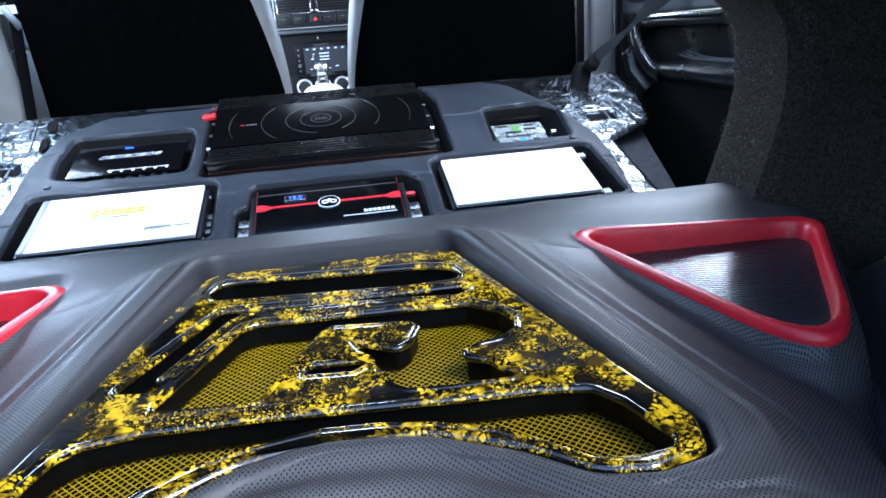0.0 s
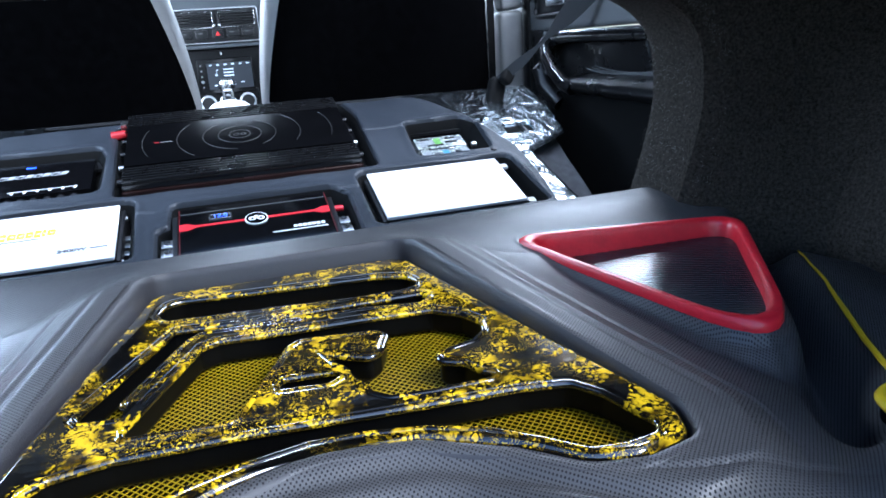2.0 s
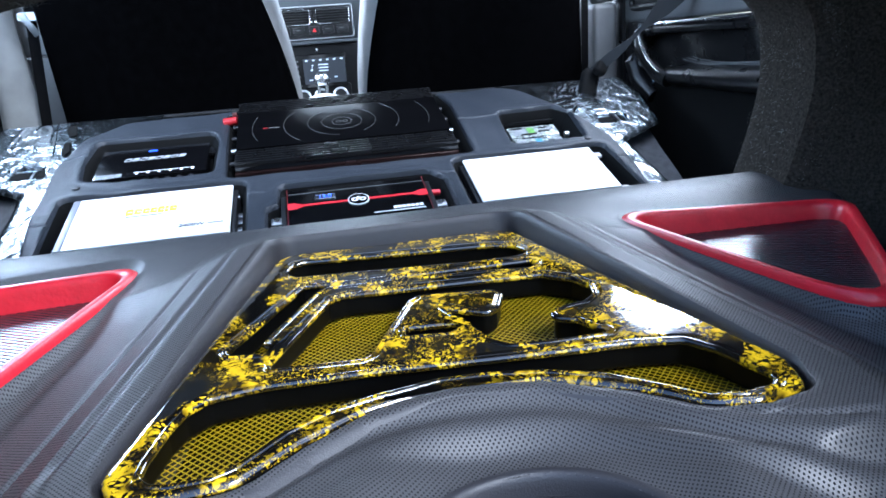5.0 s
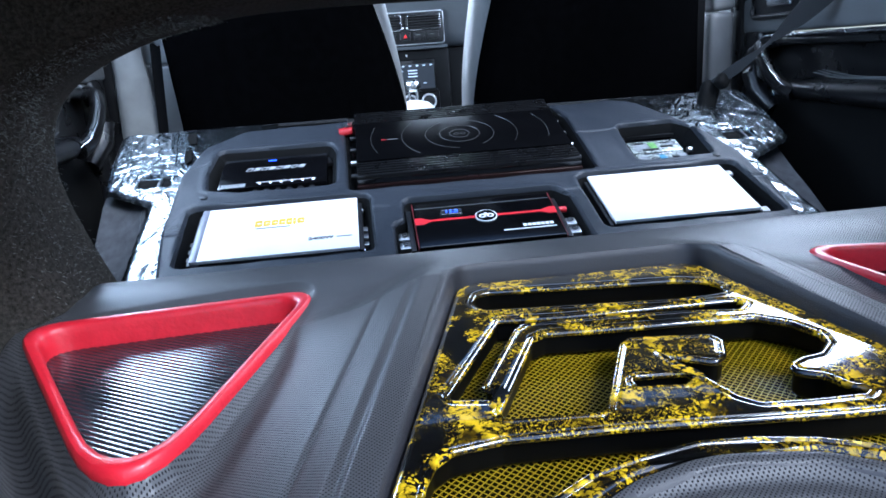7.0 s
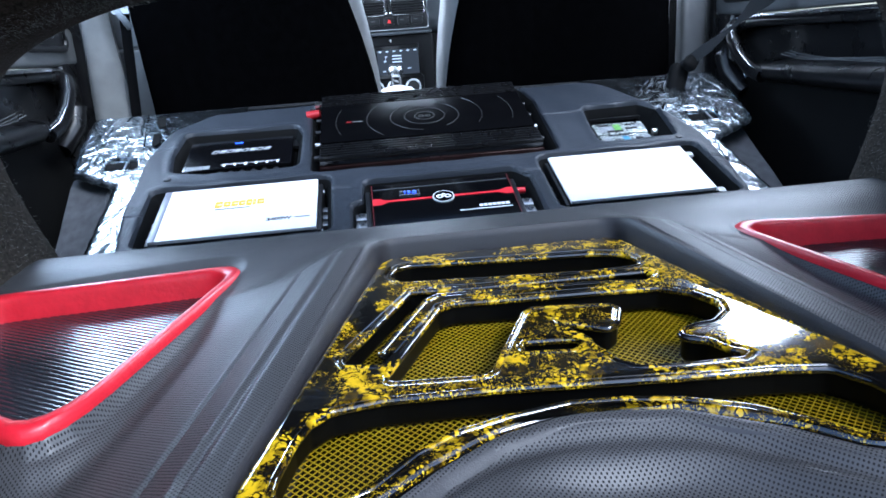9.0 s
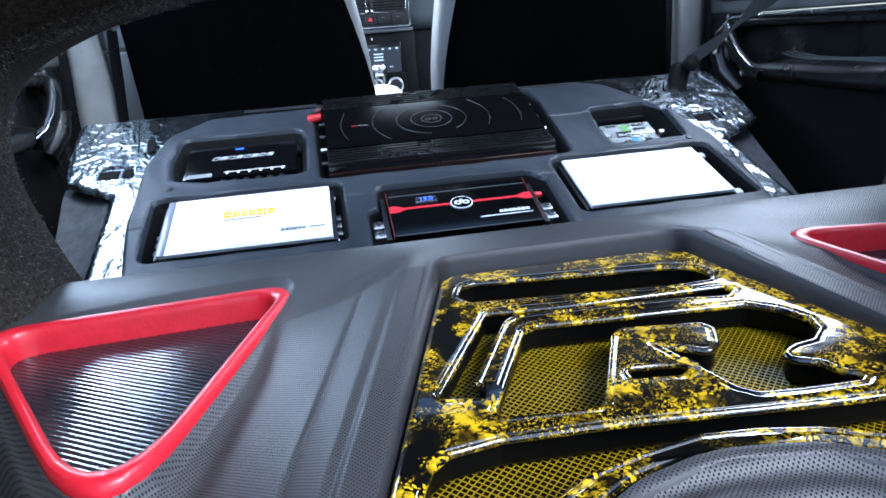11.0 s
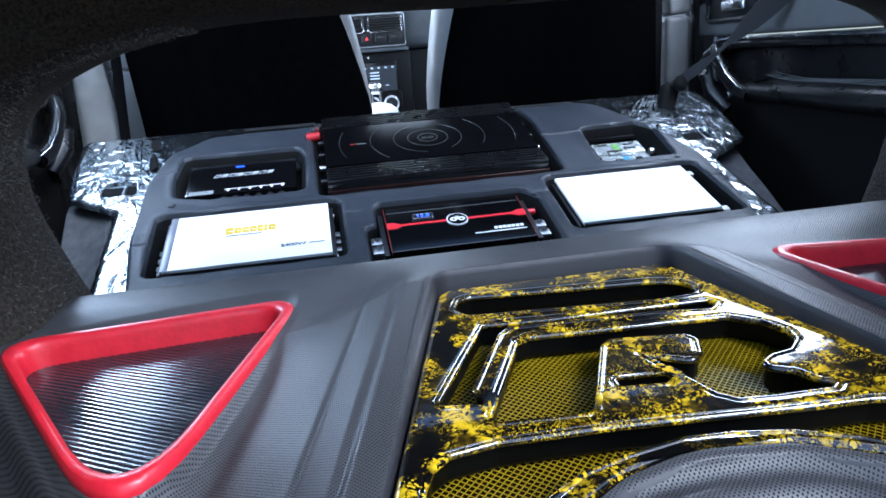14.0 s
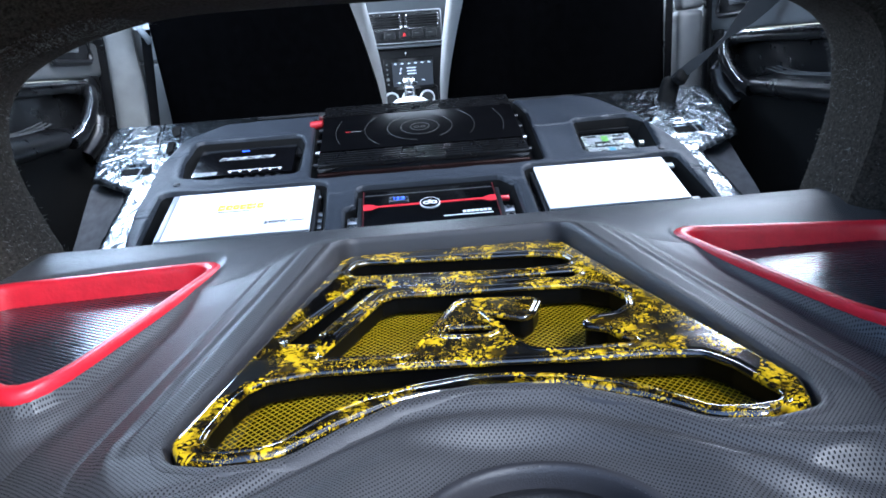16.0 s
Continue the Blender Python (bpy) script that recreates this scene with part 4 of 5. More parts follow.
# ---- amplifiers ----
SILVERBAND = mat("dull_silver_band", (0.16, 0.16, 0.19), 0.35, metal=0.3)
def white_amp(sx):
    t = thing("amplifier", "white amplifier with black end plates set in the padded panel", "amplifier", PA @ pose(-0.310 if sx < 0 else 0.299, (1.104 - 1.1) * K, -0.045), "white amplifiers")
    w, d, h = 0.238 if sx < 0 else 0.226, 0.142, 0.046
    part("lid", block(w, d, 0.006, (0, 0, h - 0.006), 0.0018), WHITE, t, "white enamelled lid")
    part("body", block(w - 0.006, d - 0.008, h - 0.007, (0, 0, 0.0), 0.002), BLACK, t)
    for e in (-1, 1):
        ep = part("end_plate", block(0.006, d - 0.006, h - 0.008, (e * (w / 2 + 0.0032), 0, 0), 0.0015), BLACK, t)
        for v in (-1, 1):
            part("screw", rod(0.0035, 0.002, (e * (w / 2 + 0.006), v * 0.058, h - 0.018), (0, 90, 0), 10), STEEL, ep)
        for k in range(3):
            part("terminal", block(0.012, 0.012, 0.012, (e * (w / 2 + 0.011), -0.03 + k * 0.02, 0.012), 0.002), STEEL if e > 0 else BLACK, ep)
    if sx < 0:
        part("side_band", block(0.012, d - 0.0004, 0.0108, (-w / 2 + 0.0055, 0, h - 0.0105), 0.002), SILVERBAND, t, "silver end band")
    if sx > 0:
        for v in (-0.060, 0.060):
            part("mounting_foot", block(0.016, 0.014, 0.006, (w / 2 + 0.012, v, h - 0.016), 0.003), FOOTGREY, t, "pale grey mounting foot")
        return t
    # brand mark as plain yellow bars, and the small printed line
    z = h + 0.0002
    logo = [(-0.030, 0.0115, 0.019), (-0.0175, 0.011, 0.016), (-0.006, 0.010, 0.016), (0.005, 0.010, 0.016), (0.0155, 0.009, 0.019), (0.0235, 0.005, 0.019), (0.033, 0.011, 0.016)]
    bms = [plate([rounded([(x - w2 / 2, 0.016 - hh / 2), (x + w2 / 2, 0.016 - hh / 2), (x + w2 / 2, 0.016 + hh / 2), (x - w2 / 2, 0.016 + hh / 2)], 0.0025, 3),
                   rounded([(x - w2 / 5, 0.016 - hh / 14), (x + w2 / 2.6, 0.016 - hh / 14), (x + w2 / 2.6, 0.016 + hh / 14), (x - w2 / 5, 0.016 + hh / 14)], 0.001, 2)], 0.0004, 0.00005, 1) for x, w2, hh in logo]
    for me in bms:
        me.transform(Matrix.Translation((0, 0, z + 0.0002)))
        part("brand_mark", me, YELPRINT, t, "yellow printed mark", smooth=False)
    part("small_print", block(0.052, 0.0022, 0.0003, (-0.008, 0.002, z)), INK, t, smooth=False)
    words("2400W", 0.0105, INK, t, (0.064, -0.040, z), wide=1.15, bold=0.0003)
    part("fine_print", block(0.022, 0.0022, 0.0003, (0.098, -0.040, z)), INK, t, smooth=False)
    return t


white_amp(-1)
white_amp(1)


def capacitor():
    t = thing("capacitor_amplifier", "black power unit with red stripe, round badge and blue voltage readout", "amplifier", PA @ pose(0.0, (1.073 - 1.1) * K, -0.047))
    w, d, h = 0.214, 0.122, 0.050
    part("body", block(w, d, h, (0, 0, 0), 0.003), GLOSSBLACK, t, "glossy black lid")
    for e in (-1, 1):
        part("red_edge", block(0.0014, d + 0.001, 0.006, (e * (w / 2 + 0.0003), 0, h - 0.0068), 0.0005), DARKRED, t, "red anodised edge")
        part("end_plate", block(0.008, d - 0.01, h - 0.008, (e * (w / 2 + 0.007), 0, 0), 0.002), BLACK, t)
        for k in range(2):
            b = part("terminal_block", block(0.018, 0.018, 0.016, (e * (w / 2 + 0.018), -0.036 + k * 0.024, h - 0.026), 0.003), STEEL, t)
            part("set_screw", rod(0.0045, 0.004, (e * (w / 2 + 0.018), -0.036 + k * 0.024, h - 0.011), seg=12), CHROME, b)
    part("cable_boot", tube([(w / 2 + 0.008, 0.038, h - 0.020), (w / 2 + 0.026, 0.040, h - 0.022)], 0.005, 10), RED, t, "red cable sleeve")
    z = h + 0.0003
    part("groove_line", block(w - 0.004, 0.0012, 0.0006, (0, 0.044, z - 0.0002)), TRIMGREY, t)
    # the red stripe with its wider ends
    st = [(-w / 2, -0.002), (-w / 2, 0.016), (-w / 2 + 0.010, 0.016), (-w / 2 + 0.022, 0.0095), (w / 2 - 0.022, 0.0095), (w / 2 - 0.010, 0.016), (w / 2, 0.016), (w / 2, -0.002), (w / 2 - 0.012, -0.002), (w / 2 - 0.024, 0.0045), (-w / 2 + 0.024, 0.0045), (-w / 2 + 0.012, -0.002)]
    me = plate([rounded(st, 0.002, 3)], 0.0012, 0.0003, 1)
    me.transform(Matrix.Translation((0, 0, z + 0.0008)))
    part("red_stripe", me, REDPRINT, t, "red stripe")
    bd = part("badge", rod(0.0165, 0.0016, (0, 0.006, z), seg=40), WHITEPRINT, t, "round white-rimmed badge")
    part("badge_face", rod(0.0148, 0.0004, (0, 0.006, z + 0.0016), seg=40), GLOSSBLACK, bd)
    for x in (-0.0058, 0.0062):
        ring = plate([[(x + 0.0055 * math.cos(a), 0.005 + 0.0055 * math.sin(a)) for a in [i * math.pi / 10 for i in range(20)]], [(x + 0.0026 * math.cos(a), 0.005 + 0.0026 * math.sin(a)) for a in [i * math.pi / 10 for i in range(20)]]], 0.0004, 0.0001, 1)
        ring.transform(Matrix.Translation((0, 0, z + 0.0024)))
        part("badge_mark", ring, WHITEPRINT, bd, smooth=False)
    for x in (-0.0012, 0.0014):
        part("badge_mark", block(0.0018, 0.010, 0.0004, (x, 0.0085, z + 0.002)), WHITEPRINT, bd, smooth=False)
    rd = part("readout", plate([rounded([(-0.066, 0.020), (-0.034, 0.020), (-0.034, 0.033), (-0.066, 0.033)], 0.002, 3), rounded([(-0.0645, 0.0215), (-0.0355, 0.0215), (-0.0355, 0.0315), (-0.0645, 0.0315)], 0.001, 3)], 0.0016, 0.0003, 1), CHROME, t, "silver-framed voltage readout")
    rd.location.z = z + 0.0016
    words("13.0", 0.0105, BLUELED, rd, (-0.050, 0.0264, 0.0), name="digits", wide=1.15)
    for k in range(7):
        part("model_print", block(0.0052, 0.0068, 0.0003, (0.052 + k * 0.0066, -0.028, z)), WHITEPRINT, t, smooth=False)
    part("fine_print", block(0.078, 0.0024, 0.0003, (0.058, -0.037, z)), WHITEPRINT, t, smooth=False)
    return t


capacitor()


DIMRED = mat("dull_red_print", (0.12, 0.006, 0.008), 0.4)


def big_amp():
    t = thing("large_amplifier", "large black amplifier with fins and concentric ring relief on top", "amplifier", PA @ pose(-0.001, (1.322 - 1.1) * K, -0.024))
    w, d, h = 0.374, 0.256, 0.046
    part("body", block(w, d, h - 0.006, (0, 0, 0), 0.003), GLOSSBLACK, t)
    part("lid", block(w - 0.004, d * 0.60, 0.006, (0, 0.004, h - 0.0065), 0.0015), LIDBLACK, t, "satin black lid")
    for sgn in (-1, 1):
        part("fin_bed", block(w - 0.003, 0.050, 0.002, (0, sgn * 0.1045 + 0.002, h - 0.0078)), DEEP, t, smooth=False)
        for k in range(6):
            part("fin", block(w - 0.002, 0.0036, 0.0060, (0, sgn * (0.084 + k * 0.0085) + 0.002, h - 0.0062), 0.0011, 2), FIN, t)
    part("front_rail", block(w + 0.002, 0.006, 0.022, (0, -d / 2 - 0.002, 0.008), 0.002), mat("bronze_rail", (0.02, 0.008, 0.007), 0.25, metal=0.6), t, "dark bronze front rail")
    z = h - 0.0003
    for r, a0, a1, th in ((0.0165, 0, 360, 0.0014), (0.034, 0, 360, 0.0012), (0.058, -55, 65, 0.0012), (0.058, 118, 262, 0.0012), (0.098, -28, 42, 0.0012), (0.098, 142, 222, 0.0012), (0.150, -16, 24, 0.0012), (0.150, 160, 200, 0.0012)):
        n = 60 if a1 - a0 == 360 else 28
        pts = [(r * 1.06 * math.cos(radians(a0 + (a1 - a0) * i / n)), 0.004 + r * math.sin(radians(a0 + (a1 - a0) * i / n)), z) for i in range(n + (a1 - a0 != 360))]
        part("ring_relief", tube(pts, th / 2, 6, a1 - a0 == 360), mat("grey_line", (0.022, 0.022, 0.022), 0.35) if r == 0.0165 else bpy.data.materials["grey_line"], t, smooth=True)
    for x in (-0.006, 0.006):
        part("emblem", plate([[(x + 0.005 * math.cos(a), 0.003 + 0.005 * math.sin(a), 0) for a in [i * math.pi / 8 for i in range(16)]], [(x + 0.003 * math.cos(a), 0.003 + 0.003 * math.sin(a), 0) for a in [i * math.pi / 8 for i in range(16)]]], 0.0006, 0.0001, 1), bpy.data.materials["grey_line"], t).location.z = z + 0.0005
    part("brand_mark", block(0.008, 0.005, 0.0004, (-0.136, 0.002, z)), DIMRED, t, "small red mark", smooth=False)
    part("brand_mark", block(0.018, 0.003, 0.0004, (-0.121, 0.002, z)), TRIMGREY, t, smooth=False)
    for e in (-1, 1):
        for k in range(4):
            part("terminal", rod(0.0045, 0.010, (e * (w / 2), -0.09 + k * 0.05, 0.026), (0, 90 * e, 0), 12), STEEL if k == 1 else BLACK, t)
    part("power_cable", tube([(-w / 2 - 0.004, 0.092, 0.028), (-w / 2 - 0.028, 0.094, 0.024)], [0.0075, 0.009], 12), CABLERED, t, "red power cable end")
    part("power_terminal", block(0.014, 0.016, 0.016, (-w / 2 - 0.006, 0.116, 0.024), 0.003), STEEL, t)
    return t


big_amp()


def processor():
    t = thing("sound_processor", "small black sound processor with a row of sockets and blue light", "processor", PA @ pose(-0.331, (1.296 - 1.1) * K, -0.033))
    w, d, h = 0.182, 0.108, 0.026
    part("body", block(w, d, h, (0, 0.004, 0), 0.002), GLOSSBLACK, t, "glossy black lid")
    part("label_strip", block(0.040, 0.012, 0.0004, (-0.066, -0.042, h)), PALELABEL, t, "pale printed label", smooth=False)
    for k in range(6):
        s = part("socket", rod(0.0062, 0.014, (-0.030 + k * 0.019, -0.046, h * 0.55), (90, 0, 0), 14), BLACK, t)
        part("socket_ring", tube([(-0.030 + k * 0.019 + 0.0046 * math.cos(q * math.pi / 6), -0.0605, h * 0.55 + 0.0046 * math.sin(q * math.pi / 6)) for q in range(12)], 0.0009, 6, True), DARKRED if k % 2 else DULLSTEEL, s)
    part("socket_line", block(0.100, 0.0012, 0.0004, (0.022, -0.036, h)), WHITEPRINT, t, smooth=False)
    for k in range(6):
        part("socket_tick", block(0.0035, 0.006, 0.0004, (-0.022 + k * 0.018, -0.040, h)), WHITEPRINT, t, smooth=False)
    # maker's mark as slanted open frames
    for k in range(8):
        x0, y0, w2, h2, rim = -0.050 + k * 0.0128, 0.0085, 0.0098, 0.0105, 0.0013
        lean = lambda x, y: (x + 0.4 * (y - y0), y)
        box = [lean(x0, y0), lean(x0 + w2, y0), lean(x0 + w2, y0 + h2), lean(x0, y0 + h2)]
        gap = [lean(x0 + rim, y0 + rim), lean(x0 + w2 - rim, y0 + rim), lean(x0 + w2 - rim, y0 + h2 * (0.42 if k % 2 else 0.9) - rim), lean(x0 + rim, y0 + h2 * (0.42 if k % 2 else 0.9) - rim)]
        me = plate([box, gap], 0.0005, 0.00005, 1)
        me.transform(Matrix.Translation((0, 0, h + 0.0006)))
        part("brand_mark", me, SILVERPRINT, t, "silver printed mark" if k == 0 else "", smooth=False)
    part("status_light", block(0.014, 0.003, 0.0006, (-0.006, 0.044, h)), BLUELED, t, "blue status light", smooth=False)
    return t


processor()


def fuse_box():
    t = thing("fuse_block", "clear fuse block with green, white and blue labels in its well", "fuse block", PA @ pose(0.352, (1.268 - 1.1) * K, -0.045))
    clear = mat("clear_plastic", (0.26, 0.28, 0.27), 0.15, var=0.95, scale=150, coat=0.5)
    part("lower_block", block(0.090, 0.036, 0.026, (0, -0.020, 0), 0.003), clear, t)
    part("upper_block", block(0.094, 0.040, 0.028, (0, 0.022, 0), 0.003, rot=(3, 0, 0)), clear, t)
    g, b = mat("green_label", (0.10, 0.24, 0.05), 0.4, var=0.5, scale=200), mat("blue_label", (0.04, 0.16, 0.26), 0.4, var=0.5, scale=200)
    part("green_label", block(0.013, 0.022, 0.0006, (-0.004, 0.022, 0.028), rot=(3, 0, 0)), g, t, "green label", smooth=False)
    part("white_label", block(0.026, 0.028, 0.0006, (-0.026, 0.020, 0.0278), rot=(3, 0, 0)), PALELABEL, t, "white label", smooth=False)
    part("white_label", block(0.022, 0.012, 0.0006, (0.034, 0.026, 0.0282), rot=(3, 0, 0)), PALELABEL, t, smooth=False)
    part("blue_label", block(0.012, 0.016, 0.0006, (0.000, -0.020, 0.026)), b, t, "blue label", smooth=False)
    for x in (-0.034, 0.036):
        part("fuse_window", block(0.016, 0.014, 0.0006, (x, -0.020, 0.026)), PALELABEL, t, smooth=False)
    for k, (x, y) in enumerate(((-0.040, 0.036), (-0.014, 0.037), (0.022, 0.037), (0.040, 0.030), (-0.020, -0.030), (0.024, -0.031))):
        part("clip", block(0.007, 0.006, 0.003, (x, y - 0.004, 0.027), 0.001), STEEL, t)
    for x, y, w in ((0.020, 0.016, 0.022), (0.022, 0.030, 0.018), (-0.030, 0.032, 0.024), (0.022, -0.024, 0.012), (-0.018, -0.026, 0.010), (-0.012, 0.008, 0.030)):
        part("fuse_strip", block(w, 0.005, 0.0012, (x, y, 0.0272 + max(0.0, y) * 0.05)), BLACK, t, smooth=False)
    part("fuse_link", block(0.052, 0.004, 0.002, (-0.004, -0.008, 0.0262), 0.0006), CHROME, t)
    part("stud", rod(0.006, 0.012, (0.062, 0.016, 0.016), (0, 90, 0), 12), STEEL, t)
    return t


fuse_box()


# ---- front seats ----
def seat(sx):
    t = thing("front_seat", "black cloth front seat seen from behind with pale grey side bolster", "car seat", pose(sx * 0.325, 1.60, 0.50), "front seats")

    def slab(y0, y1, inner, shrink, mtl, name, label=""):
        bm, rows = bmesh.new(), []
        for i in range(25):
            q = i / 24
            z = 0.10 + 0.86 * q
            lo = -0.251 + 0.30 * max(0, q - 0.32) ** 1.3 + inner * (0.3 + 3.5 * max(0, q - 0.32))
            hi = 0.228 + (0.026 if sx > 0 else 0.016) - shrink - 0.16 * max(0, q - 0.82) ** 1.1 * 2 - (0.01 * q if sx > 0 else 0.020 - 0.06 * min(0.33, max(0.0, q - 0.336)))
            lean = -0.02 + 0.05 * q - 0.06 * q * q
            row = []
            for k in range(32):
                a = 2 * math.pi * k / 32
                ex = abs(math.cos(a)) ** 0.35 * (1 if math.cos(a) > 0 else -1)
                ey = abs(math.sin(a)) ** 0.75 * (1 if math.sin(a) > 0 else -1)
                x = (lo + hi) / 2 + (hi - lo) / 2 * ex
                row.append(bm.verts.new((sx * x, (y0 + y1) / 2 + (y1 - y0) / 2 * ey + lean, z)))
            rows.append(row)
        for a, b in zip(rows, rows[1:]):
            for k in range(32):
                bm.faces.new((a[k], a[(k + 1) % 32], b[(k + 1) % 32], b[k]))
        bm.faces.new(rows[0])
        bm.faces.new(rows[-1])
        bmesh.ops.recalc_face_normals(bm, faces=bm.faces)
        return part(name, bm, mtl, t, label)

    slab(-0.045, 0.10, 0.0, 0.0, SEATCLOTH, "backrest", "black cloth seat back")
    slab(0.09, 0.22, -0.026, 0.02, GREYSEAT, "side_bolster", "pale grey leather bolster")
    part("cushion", block(0.48, 0.5, 0.16, (0, 0.36, 0.0), 0.05, 3), GREYSEAT, t)
    part("base", block(0.44, 0.5, 0.2, (0, 0.34, -0.19), 0.02), BLACK, t)
    return t


seat(-1)
seat(1)


# ---- dashboard and console ----
dash = thing("dashboard", "dark grey dashboard with air vents above a black console", "dashboard", pose(0, 2.66, 0))
part("top", block(1.42, 0.34, 0.24, (0, 0.19, 1.02), 0.05, 3), DASHGREY, dash, "grey soft dashboard top")
part("lower", block(1.40, 0.3, 0.40, (0, 0.20, 0.62), 0.02), CONSOLE, dash)
part("console_front", block(0.31, 0.10, 0.52, (0, 0.07, 0.50), 0.012), CONSOLE, dash, "black centre stack")
vent = part("vent_housing", block(0.285, 0.03, 0.118, (0, 0.015, 1.032), 0.010, 3), DASHGREY, dash, "grey vent housing")
part("vent_recess", block(0.272, 0.004, 0.104, (0, -0.001, 1.039), 0.006), BLACK, vent)
part("vent_outline", tube([(a, -0.003, b) for a, b in rounded([(-0.139, 1.036), (0.139, 1.036), (0.139, 1.146), (-0.139, 1.146)], 0.01, 4)], 0.0015, 6, True), SILVER, vent, "thin silver outline")
for x in (-0.070, 0.070):
    for k in range(5):
        part("vent_slat", block(0.108, 0.010, 0.0032, (x, -0.005, 1.094 + k * 0.0088), 0.001, rot=(18, 0, 0)), BLACK, vent)
    part("vent_rim", tube([(p[0] + x, -0.005, p[1]) for p in rounded([(-0.058, 1.086), (0.058, 1.086), (0.058, 1.137), (-0.058, 1.137)], 0.006, 4)], 0.0018, 6, True), CHROME, vent, "thin silver vent rim")
for x in (-0.007, 0.007):
    part("vent_wheel", block(0.008, 0.010, 0.04, (x, -0.006, 1.092), 0.002), BLACK, vent)
    part("vent_wheel_mark", block(0.006, 0.002, 0.005, (x, -0.012, 1.090)), WHITEPRINT, vent)
for i, x in enumerate((-0.105, -0.053, 0.0, 0.050, 0.100)):
    b = part("button", block(0.040 if abs(x) > 0.02 else 0.036, 0.010, 0.027, (x, -0.004, 1.051), 0.003), BLACK, vent)
    if x:
        part("button_mark", block(0.014, 0.002, 0.003, (x - 0.004, -0.010, 1.066)), TRIMGREY, b)
me = plate([[(-0.007, -0.006), (0.007, -0.006), (0.0, 0.007)]], 0.002, 0.0003, 1)
me.transform(pose(0.0, -0.011, 1.065, 90, 0, 0))
part("hazard_triangle", me, REDLAMP, vent, "red hazard triangle", smooth=False)
part("stack_trim", block(0.30, 0.02, 0.012, (0, 0.01, 1.018), 0.004), DASHGREY, dash)
part("stack_light", block(0.004, 0.002, 0.008, (0, 0.018, 0.995)), WHITEPRINT, dash)
hu = thing("head_unit", "black touch-screen car stereo with lit menu in the dashboard", "car stereo", pose(0.006, 2.672, 0.866))
part("body", block(0.186, 0.03, 0.118, (0, 0.0, 0), 0.004), GLOSSBLACK, hu)
part("screen", block(0.150, 0.002, 0.088, (0.014, -0.0165, 0.014), 0.0), SCREEN, hu, "dim lit screen", smooth=False)
for k in range(6):
    part("menu_icon", block(0.009, 0.001, 0.004, (-0.048 + k * 0.025, -0.0185, 0.094)), ICON, hu, smooth=False)
for k in range(3):
    part("menu_line", block(0.034, 0.001, 0.0035, (0.010, -0.0185, 0.078 - k * 0.0105)), ICON, hu, smooth=False)
part("note_icon", merge(block(0.0016, 0.001, 0.018, (-0.030, -0.0185, 0.062)), block(0.008, 0.001, 0.004, (-0.033, -0.0185, 0.060)), block(0.006, 0.001, 0.003, (-0.027, -0.0185, 0.077))), ICON, hu, smooth=False)
for k in range(4):
    part("bar_icon", block(0.012, 0.001, 0.003, (-0.038 + k * 0.030, -0.0185, 0.026 + (k % 2) * 0.006)), ICON, hu, smooth=False)
for k in range(5):
    part("side_key", rod(0.0032 if k != 1 else 0.006, 0.003, (-0.080, -0.014, 0.024 + k * 0.018), (90, 0, 0), 12), TRIMGREY, hu)
clim = thing("climate_panel", "black heater panel with two chrome-ringed knobs", "heater controls", pose(0, 2.655, 0.79))
part("plate", block(0.22, 0.02, 0.085, (0, 0.02, 0), 0.006), CONSOLE, clim)
for x in (-0.066, 0.0, 0.068):
    kn = part("knob", rod(0.023, 0.022, (x, 0.012, 0.044), (90, 0, 0), 24, bevel=0.003), BLACK, clim)
    part("knob_ring", tube([(x + 0.024 * math.cos(a), -0.006, 0.044 + 0.024 * math.sin(a)) for a in [i * math.pi / 12 for i in range(24)]], 0.0046, 8, True), SILVER, kn, "chrome ring")
lever = thing("gear_lever", "gear lever with chrome-capped knob and pale boot on the console", "gear lever", pose(0, 2.48, 0.70))
part("console", block(0.22, 0.7, 0.10, (0, -0.14, -0.10), 0.02), BLACK, lever)
part("gaiter", rod(0.075, 0.10, (0, -0.01, 0.0), seg=24, r2=0.03), GREYSEAT, lever, "pale grey leather boot")
part("boot_ring", revolve([(0.075, 0.10), (0.07, 0.125), (0.05, 0.142), (0.02, 0.15), (0.001, 0.152)], 28), WHITEPRINT, lever, "pale top of the lever boot")
part("stem", tube([(-0.014, 0, 0.09), (-0.012, 0, 0.185)], 0.006, 10), CHROME, lever)
part("stem", tube([(0.016, 0, 0.09), (0.014, 0, 0.185)], 0.007, 10), CHROME, lever)
part("knob", revolve([(0.001, 0.178), (0.018, 0.18), (0.026, 0.19), (0.028, 0.202), (0.024, 0.212), (0.014, 0.217), (0.001, 0.218)], 28), CHROME, lever, "chrome knob")
part("knob_cap", rod(0.0175, 0.004, (0, 0, 0.2150), seg=24, bevel=0.001), BLACK, lever, "black cap on the knob")


